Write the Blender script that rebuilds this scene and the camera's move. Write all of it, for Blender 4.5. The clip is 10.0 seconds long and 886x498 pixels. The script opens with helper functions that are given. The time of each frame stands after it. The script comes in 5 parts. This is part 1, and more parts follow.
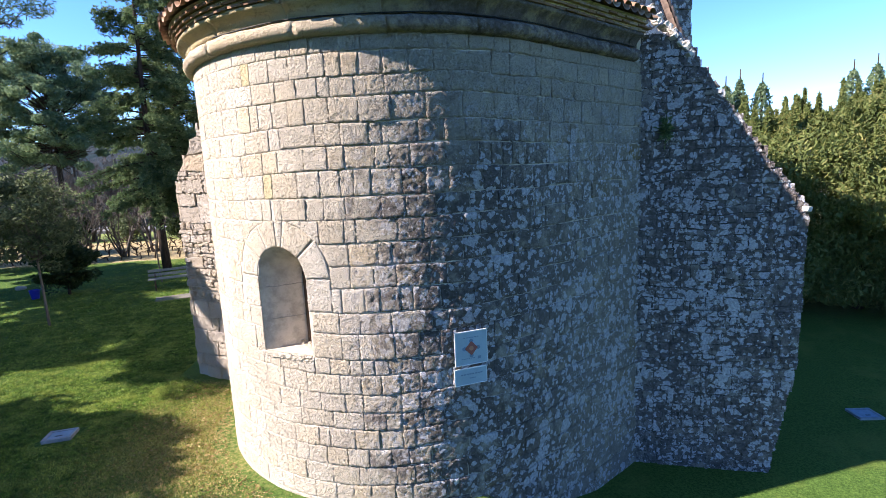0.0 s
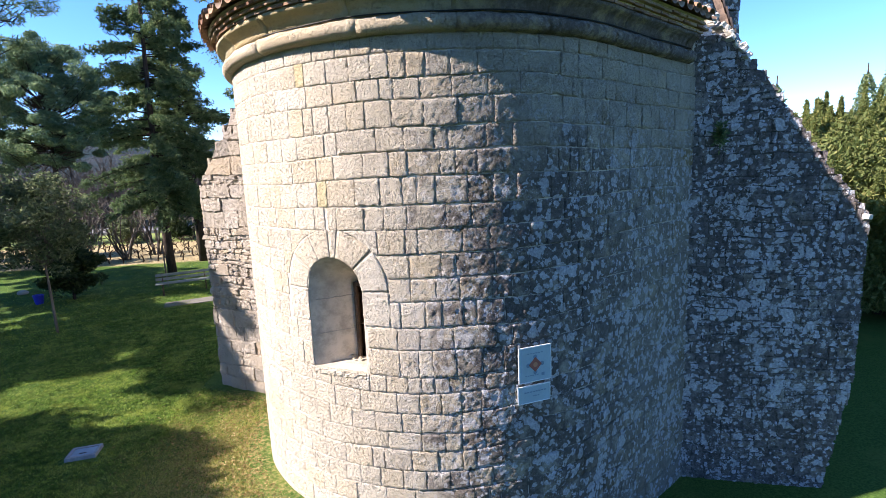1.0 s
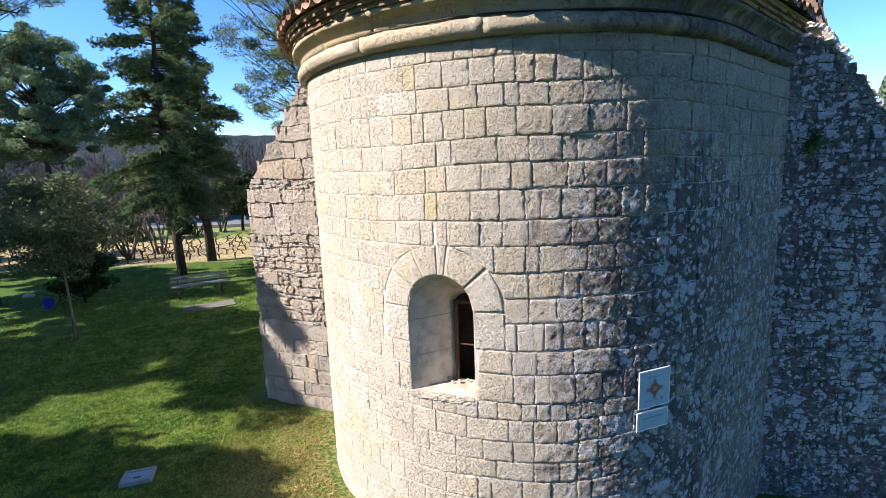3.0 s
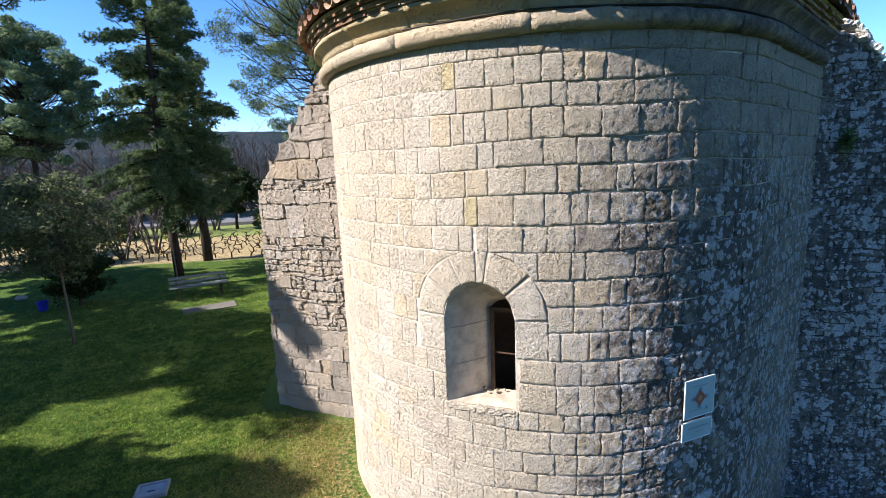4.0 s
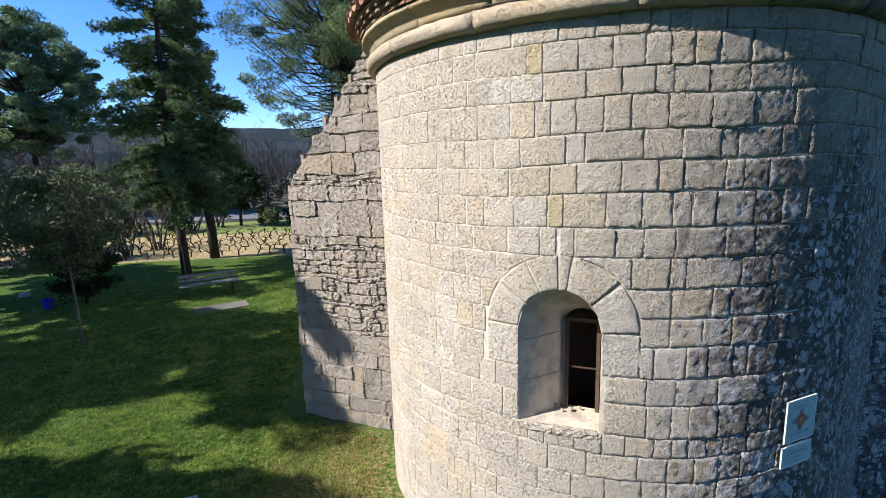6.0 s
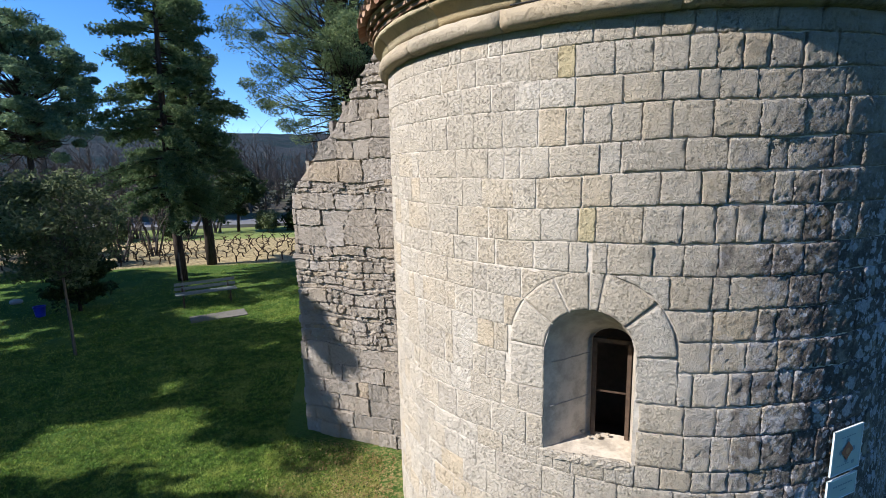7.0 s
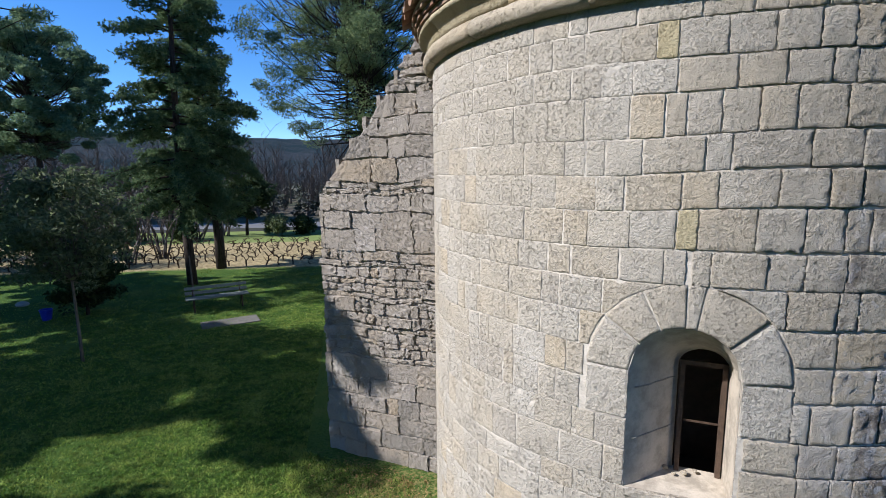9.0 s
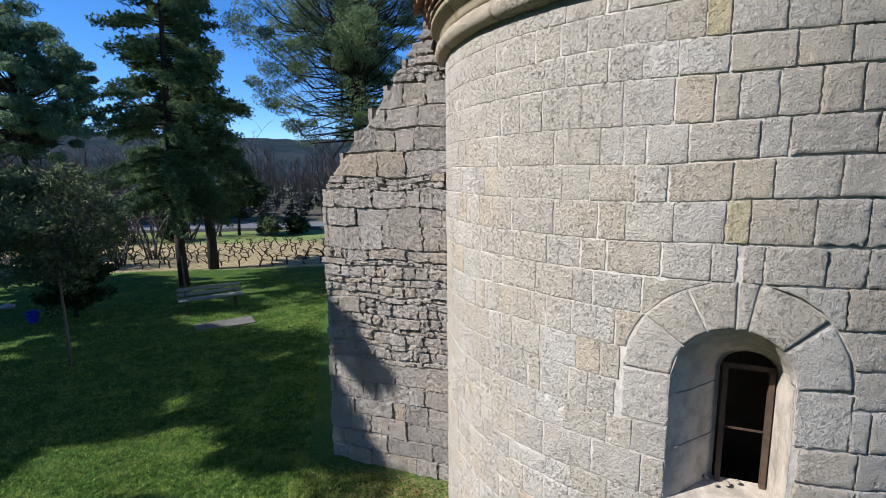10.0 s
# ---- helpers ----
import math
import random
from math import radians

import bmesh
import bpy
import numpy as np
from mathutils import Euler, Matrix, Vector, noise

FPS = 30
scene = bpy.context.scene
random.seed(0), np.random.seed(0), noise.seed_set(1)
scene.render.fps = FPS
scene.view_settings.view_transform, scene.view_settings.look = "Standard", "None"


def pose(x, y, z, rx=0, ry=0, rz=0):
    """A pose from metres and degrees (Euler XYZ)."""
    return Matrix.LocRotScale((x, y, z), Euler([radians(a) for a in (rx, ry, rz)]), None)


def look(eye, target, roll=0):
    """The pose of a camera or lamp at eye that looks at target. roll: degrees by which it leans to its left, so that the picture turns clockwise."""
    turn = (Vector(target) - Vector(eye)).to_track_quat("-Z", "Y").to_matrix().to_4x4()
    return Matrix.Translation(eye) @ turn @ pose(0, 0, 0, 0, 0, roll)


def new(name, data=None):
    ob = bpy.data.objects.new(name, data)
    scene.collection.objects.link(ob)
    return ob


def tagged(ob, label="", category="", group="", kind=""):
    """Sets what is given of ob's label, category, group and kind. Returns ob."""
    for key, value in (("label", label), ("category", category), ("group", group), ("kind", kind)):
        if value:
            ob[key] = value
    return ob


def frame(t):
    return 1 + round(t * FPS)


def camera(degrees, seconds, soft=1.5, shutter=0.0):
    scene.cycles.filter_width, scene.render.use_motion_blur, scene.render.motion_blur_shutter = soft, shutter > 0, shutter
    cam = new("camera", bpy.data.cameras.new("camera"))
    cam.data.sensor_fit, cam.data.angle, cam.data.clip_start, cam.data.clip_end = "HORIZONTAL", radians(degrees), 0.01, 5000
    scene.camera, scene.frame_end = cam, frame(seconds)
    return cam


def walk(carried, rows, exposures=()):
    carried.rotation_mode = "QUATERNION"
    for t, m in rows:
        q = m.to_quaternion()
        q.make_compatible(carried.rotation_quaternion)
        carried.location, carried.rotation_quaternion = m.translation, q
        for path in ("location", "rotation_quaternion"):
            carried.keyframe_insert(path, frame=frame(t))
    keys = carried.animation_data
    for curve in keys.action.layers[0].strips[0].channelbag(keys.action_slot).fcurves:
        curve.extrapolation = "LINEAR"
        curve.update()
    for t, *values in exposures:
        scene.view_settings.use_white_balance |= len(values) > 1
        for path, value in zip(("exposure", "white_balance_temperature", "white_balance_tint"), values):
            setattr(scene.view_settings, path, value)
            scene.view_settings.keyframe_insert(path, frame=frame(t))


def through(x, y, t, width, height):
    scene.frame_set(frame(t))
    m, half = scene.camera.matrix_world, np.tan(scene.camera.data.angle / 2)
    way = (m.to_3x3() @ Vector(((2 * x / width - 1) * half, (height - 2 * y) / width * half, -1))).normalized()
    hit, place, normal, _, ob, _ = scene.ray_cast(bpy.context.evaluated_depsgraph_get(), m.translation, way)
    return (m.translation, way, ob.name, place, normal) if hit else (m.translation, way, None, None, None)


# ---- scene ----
from collections import namedtuple

# ---- camera and its walk ----
cam = camera(84.0, 10.0, soft=0.5)
# seconds, eye x y z, heading to the left of +y, pitch, roll
ROWS = [
    (0.0, -0.579, -0.389, 4.096, -7.12, -9.23, -2.65),
    (0.5, -0.974, -0.152, 4.177, -7.37, -8.86, -2.70),
    (1.0, -1.308, 0.034, 4.192, -7.86, -9.14, -2.48),
    (1.5, -1.639, 0.201, 4.223, -8.36, -9.55, -2.21),
    (2.0, -1.974, 0.366, 4.262, -8.59, -9.53, -2.11),
    (2.5, -2.291, 0.514, 4.329, -8.80, -9.58, -2.21),
    (4.0, -2.993, 0.977, 4.476, -10.28, -10.13, -2.29),
    (4.5, -3.203, 1.136, 4.482, -10.63, -10.45, -2.50),
    (5.0, -3.371, 1.294, 4.486, -10.70, -9.73, -2.43),
    (5.5, -3.518, 1.439, 4.446, -10.46, -10.49, -1.97),
    (7.0, -3.762, 1.974, 4.471, -10.99, -9.53, -1.17),
    (7.5, -3.876, 2.112, 4.487, -10.95, -9.44, -1.07),
    (8.0, -3.990, 2.252, 4.455, -10.99, -9.87, -1.14),
    (8.5, -4.077, 2.420, 4.436, -10.72, -9.44, -0.63),
    (9.0, -4.154, 2.603, 4.386, -10.55, -8.77, -0.51),
    (9.5, -4.277, 2.746, 4.338, -10.85, -9.35, -1.15),
    (10.0, -4.344, 2.938, 4.309, -11.53, -8.76, -0.54),
]


def aimed(x, y, z, yaw, pitch, roll):
    a, p = radians(yaw), radians(pitch)
    way = Vector((-math.sin(a) * math.cos(p), math.cos(a) * math.cos(p), math.sin(p)))
    return look((x, y, z), Vector((x, y, z)) + way, roll)


walk(cam, [(t, aimed(*r)) for t, *r in ROWS], exposures=[(0.0, 1.64, 6650, 23), (2.5, 1.38, 6600, 20), (5.0, 1.08, 6400, 17), (7.5, 0.72, 6050, 15), (10.0, 0.53, 5800, 15)])

# ---- sky and sun ----
SUN_WAY = Vector((-0.99, -0.14, 0.82)).normalized()      # towards the sun
world = bpy.data.worlds.new("sky")
scene.world = world
world.use_nodes = True
wn = world.node_tree
wn.nodes.clear()
sky = wn.nodes.new("ShaderNodeTexSky")
sky.sky_type = "NISHITA"
sky.sun_disc = False
sky.sun_elevation = math.asin(SUN_WAY.z)
sky.sun_rotation = math.atan2(SUN_WAY.x, SUN_WAY.y)
sky.altitude, sky.air_density, sky.dust_density, sky.ozone_density = 3000, 1.0, 0.45, 3.5
bg = wn.nodes.new("ShaderNodeBackground")
bg.inputs["Strength"].default_value = 0.132
wout = wn.nodes.new("ShaderNodeOutputWorld")
deep = wn.nodes.new("ShaderNodeHueSaturation")
deep.inputs["Saturation"].default_value = 1.22
wn.links.new(sky.outputs[0], deep.inputs["Color"])
wn.links.new(deep.outputs[0], bg.inputs[0])
wn.links.new(bg.outputs[0], wout.inputs[0])
sun = bpy.data.lights.new("sun", "SUN")
sun.energy, sun.angle, sun.color = 5.3, radians(0.53), (1.0, 0.945, 0.85)
sun_ob = new("sun", sun)
sun_ob.matrix_world = look(SUN_WAY * 60, (0, 0, 0))

rng = random.Random(7)


# ---- small builders ----
class Nodes:
    """Short hand for building one material."""

    def __init__(self, name):
        self.mat = bpy.data.materials.new(name)
        self.mat.use_nodes = True
        self.t = self.mat.node_tree
        self.t.nodes.clear()
        self.out = self.t.nodes.new("ShaderNodeOutputMaterial")
        self.bsdf = self.t.nodes.new("ShaderNodeBsdfPrincipled")
        self.t.links.new(self.bsdf.outputs[0], self.out.inputs[0])
        self.pos = self.t.nodes.new("ShaderNodeNewGeometry").outputs["Position"]

    def put(self, socket, value):
        if isinstance(value, bpy.types.NodeSocket):
            self.t.links.new(value, socket)
        else:
            socket.default_value = value

    def noise(self, scale, detail=4.0, rough=0.6, vec=None, stretch=None):
        n = self.t.nodes.new("ShaderNodeTexNoise")
        n.inputs["Scale"].default_value, n.inputs["Detail"].default_value, n.inputs["Roughness"].default_value = scale, detail, rough
        v = vec or self.pos
        if stretch:
            m = self.t.nodes.new("ShaderNodeVectorMath")
            m.operation = "MULTIPLY"
            self.put(m.inputs[0], v)
            m.inputs[1].default_value = stretch
            v = m.outputs[0]
        self.put(n.inputs["Vector"], v)
        return n.outputs["Fac"]

    def cells(self, scale, feature="F1", random_ness=1.0, vec=None):
        n = self.t.nodes.new("ShaderNodeTexVoronoi")
        n.feature = feature
        n.inputs["Scale"].default_value, n.inputs["Randomness"].default_value = scale, random_ness
        self.put(n.inputs["Vector"], vec or self.pos)
        return n.outputs["Distance"]

    def warped(self, scale, amount):
        n = self.t.nodes.new("ShaderNodeTexNoise")
        n.inputs["Scale"].default_value, n.inputs["Detail"].default_value = scale, 3.0
        self.put(n.inputs["Vector"], self.pos)
        m = self.t.nodes.new("ShaderNodeVectorMath")
        m.operation = "MULTIPLY_ADD"
        self.put(m.inputs[0], n.outputs["Color"])
        m.inputs[1].default_value = (amount,) * 3
        self.put(m.inputs[2], self.pos)
        return m.outputs[0]

    def ramp(self, fac, *stops):
        n = self.t.nodes.new("ShaderNodeValToRGB")
        els = n.color_ramp.elements
        while len(els) < len(stops):
            els.new(0.5)
        for e, (p, c) in zip(els, stops):
            e.position = p
            e.color = (*c, 1) if isinstance(c, tuple) else (c, c, c, 1)
        self.put(n.inputs[0], fac)
        return n.outputs[0]

    def step(self, fac, a, b):
        n = self.t.nodes.new("ShaderNodeMapRange")
        n.interpolation_type = "SMOOTHSTEP"
        self.put(n.inputs[0], fac)
        n.inputs[1].default_value, n.inputs[2].default_value = a, b
        return n.outputs[0]

    def mix(self, fac, a, b, mode="MIX"):
        n = self.t.nodes.new("ShaderNodeMix")
        n.data_type, n.blend_type = "RGBA", mode
        self.put(n.inputs[0], fac)
        for s, v in ((n.inputs[6], a), (n.inputs[7], b)):
            self.put(s, (*v, 1) if isinstance(v, tuple) else v)
        return n.outputs[2]

    def math(self, op, a, b=0.0, clamp=False):
        n = self.t.nodes.new("ShaderNodeMath")
        n.operation, n.use_clamp = op, clamp
        self.put(n.inputs[0], a)
        self.put(n.inputs[1], b)
        return n.outputs[0]

    def axis(self, k):
        n = self.t.nodes.new("ShaderNodeSeparateXYZ")
        self.put(n.inputs[0], self.pos)
        return n.outputs[k]

    def own(self):
        """A number of its own for each object and each loose piece of a mesh."""
        o = self.t.nodes.new("ShaderNodeObjectInfo").outputs["Random"]
        g = self.t.nodes.new("ShaderNodeNewGeometry").outputs["Random Per Island"]
        return self.math("FRACT", self.math("ADD", o, g))

    def bump(self, height, strength, distance, under=None):
        n = self.t.nodes.new("ShaderNodeBump")
        n.inputs["Strength"].default_value, n.inputs["Distance"].default_value = strength, distance
        self.put(n.inputs["Height"], height)
        if under:
            self.put(n.inputs["Normal"], under)
        return n.outputs[0]

    def done(self, color, rough=0.85, normal=None, metal=0.0, spec=0.3):
        b = self.bsdf.inputs
        self.put(b["Base Color"], (*color, 1) if isinstance(color, tuple) else color)
        self.put(b["Roughness"], rough)
        b["Metallic"].default_value = metal
        b["Specular IOR Level"].default_value = spec
        if normal:
            self.put(b["Normal"], normal)
        return self.mat


def mesh_of(name, verts, faces, mat, smooth=False):
    me = bpy.data.meshes.new(name)
    me.from_pydata(verts, [], faces)
    me.materials.append(mat)
    if smooth:
        me.polygons.foreach_set("use_smooth", [True] * len(me.polygons))
    me.update()
    return me


def part(name, shape, mat, parent=None, label="", smooth=False):
    """Links a bmesh, a (verts, faces) pair or a mesh as ONE mesh object under a thing or a part."""
    if isinstance(shape, bmesh.types.BMesh):
        me = bpy.data.meshes.new(name)
        shape.to_mesh(me)
        shape.free()
        me.materials.append(mat)
        if smooth:
            me.polygons.foreach_set("use_smooth", [True] * len(me.polygons))
    elif isinstance(shape, bpy.types.Mesh):
        me = shape
    else:
        me = mesh_of(name, *shape, mat, smooth)
    ob = new(name, me)
    ob.parent = parent
    if parent and label:
        tagged(ob, label)
    return ob


def joined(shapes):
    verts, faces = [], []
    for v, f in shapes:
        n = len(verts)
        verts += v
        faces += [tuple(i + n for i in q) for q in f]
    return verts, faces


def box(x0, y0, z0, x1, y1, z1, bevel=0.0, m=None):
    bm = bmesh.new()
    bmesh.ops.create_cube(bm, size=1)
    bmesh.ops.scale(bm, vec=(x1 - x0, y1 - y0, z1 - z0), verts=bm.verts)
    bmesh.ops.translate(bm, vec=((x0 + x1) / 2, (y0 + y1) / 2, (z0 + z1) / 2), verts=bm.verts)
    if bevel:
        bmesh.ops.bevel(bm, geom=bm.edges[:], offset=bevel, segments=2, affect="EDGES", profile=0.6)
    if m:
        bmesh.ops.transform(bm, matrix=m, verts=bm.verts)
    return bm


def tube(points, radii, sides=8, cap=True):
    """A tapered tube along points, as (verts, faces)."""
    verts, faces = [], []
    for i, (p, r) in enumerate(zip(points, radii)):
        p = Vector(p)
        a = Vector(points[min(i + 1, len(points) - 1)]) - Vector(points[max(i - 1, 0)])
        q = a.to_track_quat("Z", "Y")
        for k in range(sides):
            t = 2 * math.pi * k / sides
            verts.append(tuple(p + q @ Vector((r * math.cos(t), r * math.sin(t), 0))))
    for i in range(len(points) - 1):
        for k in range(sides):
            a, b = i * sides + k, i * sides + (k + 1) % sides
            faces.append((a, b, b + sides, a + sides))
    if cap:
        faces.append(tuple(range(sides))[::-1])
        faces.append(tuple(range(len(verts) - sides, len(verts))))
    return verts, faces


def smooth01(x):
    x = min(1.0, max(0.0, x))
    return x * x * (3 - 2 * x)


def ground_z(x, y):
    """The lawn falls away on the shaded side of the church."""
    return -1.05 * smooth01((x - 0.2) / 2.4) * (1 - 0.6 * smooth01((y - 12) / 20))


# ---- materials ----
def stone_material(name, light, dark, ochre, crust_from, lichen, relief=1.0, crust_and_shade=1.0, spots=0.0, dry_from=50.0, thin_from=50.0):
    """Weathered limestone: each block its own tint, pits, dark crust towards +x, and pale lichen spots."""
    n = Nodes(name)
    own = n.own()
    big = n.noise(0.9, 4)
    mid = n.noise(6.0, 5, 0.65)
    fine = n.noise(42.0, 5, 0.7)
    base = n.ramp(own, (0.0, dark), (0.2, light), (0.4, (light[0] * 0.98, light[1] * 0.91, light[2] * 0.80)), (0.6, tuple(c * 0.85 for c in light)), (0.78, (light[0] * 1.0, light[1] * 1.03, light[2] * 1.09)), (0.984, light), (0.988, tuple(0.5 * (c + d) for c, d in zip(light, ochre))), (1.0, ochre))
    base = n.mix(n.step(big, 0.35, 0.7), base, tuple(c * 0.86 for c in light))
    base = n.mix(n.math("MULTIPLY", n.step(mid, 0.5, 0.72), 0.45), base, tuple(c * 0.62 for c in light))
    base = n.mix(n.math("MULTIPLY", n.step(fine, 0.55, 0.75), 0.35), base, tuple(c * 0.5 for c in dark))
    grit = n.noise(120.0, 3, 0.7)
    base = n.mix(n.math("MULTIPLY", n.step(grit, 0.50, 0.68), 0.35), base, tuple(c * 0.55 for c in dark))
    # dark lichen crust, patchy, heaviest on the damp side, toned to carry its shade
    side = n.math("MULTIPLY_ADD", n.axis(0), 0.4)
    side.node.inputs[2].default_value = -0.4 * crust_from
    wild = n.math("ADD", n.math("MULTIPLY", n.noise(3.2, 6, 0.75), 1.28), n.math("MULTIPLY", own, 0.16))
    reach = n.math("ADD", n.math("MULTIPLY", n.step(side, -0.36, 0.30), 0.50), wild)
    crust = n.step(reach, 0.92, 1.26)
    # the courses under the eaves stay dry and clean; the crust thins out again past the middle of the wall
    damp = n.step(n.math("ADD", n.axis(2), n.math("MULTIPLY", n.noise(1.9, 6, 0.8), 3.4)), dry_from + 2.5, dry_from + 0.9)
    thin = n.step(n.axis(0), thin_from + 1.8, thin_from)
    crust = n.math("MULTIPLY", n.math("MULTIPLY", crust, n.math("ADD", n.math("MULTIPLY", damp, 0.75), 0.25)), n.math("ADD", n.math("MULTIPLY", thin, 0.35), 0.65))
    base = n.mix(n.math("MULTIPLY", crust, 0.84), base, n.ramp(n.noise(15, 5, 0.75), (0.32, tuple(crust_and_shade * c for c in (0.035, 0.033, 0.034))), (0.52, tuple(crust_and_shade * c for c in (0.105, 0.09, 0.094))), (0.72, tuple(crust_and_shade * c for c in (0.23, 0.20, 0.20)))))
    # pale crustose lichen: ragged blots of three sizes, where the wall is damp
    warp = n.warped(11.0, 0.16)
    some = n.math("MULTIPLY", n.noise(1.3, 4, 0.7), 0.8)
    big_blot = n.step(n.math("ADD", n.cells(4.2, vec=warp), some), 0.63 + spots, 0.58 + spots)
    mid_blot = n.step(n.math("ADD", n.cells(11.0, vec=warp), some), 0.73 + spots, 0.66 + spots)
    speck = n.step(n.math("ADD", n.noise(34, 5, 0.75), n.math("MULTIPLY", n.noise(2.1, 4), 0.5)), 0.85, 0.93)
    blot = n.math("MAXIMUM", n.math("MAXIMUM", big_blot, mid_blot), speck)
    blot = n.math("MULTIPLY", n.math("MULTIPLY", n.math("MULTIPLY", blot, damp), n.step(side, -0.30, 0.35)), lichen)
    base = n.mix(blot, base, n.ramp(n.noise(30, 3), (0.3, (0.38, 0.38, 0.40)), (0.7, (0.73, 0.73, 0.755))))
    # hollows and pits of the hewn faces, deeper where the stone has weathered most
    hollow = n.noise(27.0, 6, 0.74)
    pit = n.step(n.noise(34.0, 5, 0.75), 0.46, 0.36)
    worn = n.math("MULTIPLY", pit, n.step(n.noise(2.6, 4, 0.7), 0.36, 0.60))
    # pits are tinted dark as well, painting in their small shadows
    base = n.mix(n.math("MULTIPLY", worn, 0.28), base, n.mix(0.7, base, (0.11, 0.09, 0.065)))
    height = n.math("SUBTRACT", n.math("ADD", hollow, n.math("MULTIPLY", n.noise(75.0, 4, 0.75), 0.30)), n.math("MULTIPLY", worn, 0.55))
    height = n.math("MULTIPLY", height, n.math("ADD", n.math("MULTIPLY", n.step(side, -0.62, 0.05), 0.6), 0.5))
    nrm = n.bump(height, 1.0, 0.055 * relief)
    return n.done(base, 0.92, nrm, spec=0.15)


def mortar_material(name, color):
    n = Nodes(name)
    c = n.mix(n.step(n.noise(3.0, 5, 0.7), 0.4, 0.65), color, tuple(v * 0.55 for v in color))
    c = n.mix(n.math("MULTIPLY", n.step(n.noise(11.0, 5, 0.7), 0.5, 0.7), 0.5), c, (0.2, 0.19, 0.18))
    return n.done(c, 0.95, n.bump(n.noise(55, 4, 0.7), 0.6, 0.012), spec=0.1)


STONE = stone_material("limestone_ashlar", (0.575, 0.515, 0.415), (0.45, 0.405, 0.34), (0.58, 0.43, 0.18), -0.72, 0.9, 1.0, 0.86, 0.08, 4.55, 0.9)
YELLOW_STONE = stone_material("yellow_limestone", (0.56, 0.475, 0.29), (0.50, 0.42, 0.26), (0.54, 0.44, 0.25), 3.0, 0.0)
GREY_BLOCK = stone_material("grey_flank_limestone", (0.46, 0.405, 0.335), (0.27, 0.245, 0.21), (0.52, 0.39, 0.20), 1.6, 0.6, 1.3, 1.2, 0.0)
RUBBLE = stone_material("rubble_limestone", (0.47, 0.435, 0.385), (0.33, 0.31, 0.285), (0.54, 0.41, 0.22), 1.6, 1.0, 0.9, 1.2, 0.10)
# crust on the cornice roll also puts its shade into the colour
DRESSED = stone_material("dressed_limestone", (0.50, 0.43, 0.32), (0.42, 0.36, 0.28), (0.45, 0.36, 0.19), -0.4, 0.15, 0.8)
COVE_STONE = stone_material("yellowed_limestone", (0.46, 0.39, 0.25), (0.34, 0.29, 0.17), (0.40, 0.34, 0.12), -0.2, 0.0, 0.7)
MORTAR = mortar_material("lime_mortar", (0.62, 0.565, 0.475))
GREY_MORTAR = mortar_material("grey_mortar", (0.50, 0.455, 0.385))
# much darker than the other mortars, kept to the right flank's joints
DARK_MORTAR = mortar_material("near_black_mortar", (0.13, 0.12, 0.11))


def plain(name, color, rough=0.6, metal=0.0, vary=0.25, scale=14.0, relief=0.2, dist=0.004, spec=0.3):
    n = Nodes(name)
    c = n.mix(n.step(n.noise(scale, 5, 0.65), 0.35, 0.7), color, tuple(v * (1 - vary) for v in color))
    c = n.mix(n.math("MULTIPLY", n.step(n.noise(scale * 0.15, 3), 0.45, 0.65), vary), c, tuple(v * 0.6 for v in color))
    return n.done(c, rough, n.bump(n.noise(scale * 4, 4), relief, dist), metal, spec)


PLASTER = plain("limewash_reveal", (0.54, 0.47, 0.37), 0.9, vary=0.4, scale=7.0, relief=0.5, dist=0.012)


def tile_material():
    n = Nodes("terracotta_tile")
    own = n.own()
    c = n.ramp(own, (0.0, (0.16, 0.09, 0.06)), (0.4, (0.25, 0.145, 0.09)), (0.75, (0.34, 0.235, 0.16)), (1.0, (0.21, 0.155, 0.115)))
    c = n.mix(n.math("MULTIPLY", n.step(n.noise(9, 5, 0.7), 0.5, 0.7), 0.7), c, (0.20, 0.17, 0.14))
    return n.done(c, 0.88, n.bump(n.noise(60, 4), 0.4, 0.006), spec=0.15)


TILE = tile_material()
IRON = plain("rusty_iron", (0.10, 0.065, 0.045), 0.75, 0.3, 0.5, 30.0)
OLD_WOOD = plain("weathered_brown_wood", (0.10, 0.066, 0.044), 0.8, vary=0.45, scale=20.0, relief=0.4)
# brown darkened to pass for the lack of light behind the window
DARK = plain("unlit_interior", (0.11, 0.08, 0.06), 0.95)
BLACK = plain("black_cable", (0.02, 0.02, 0.022), 0.6)


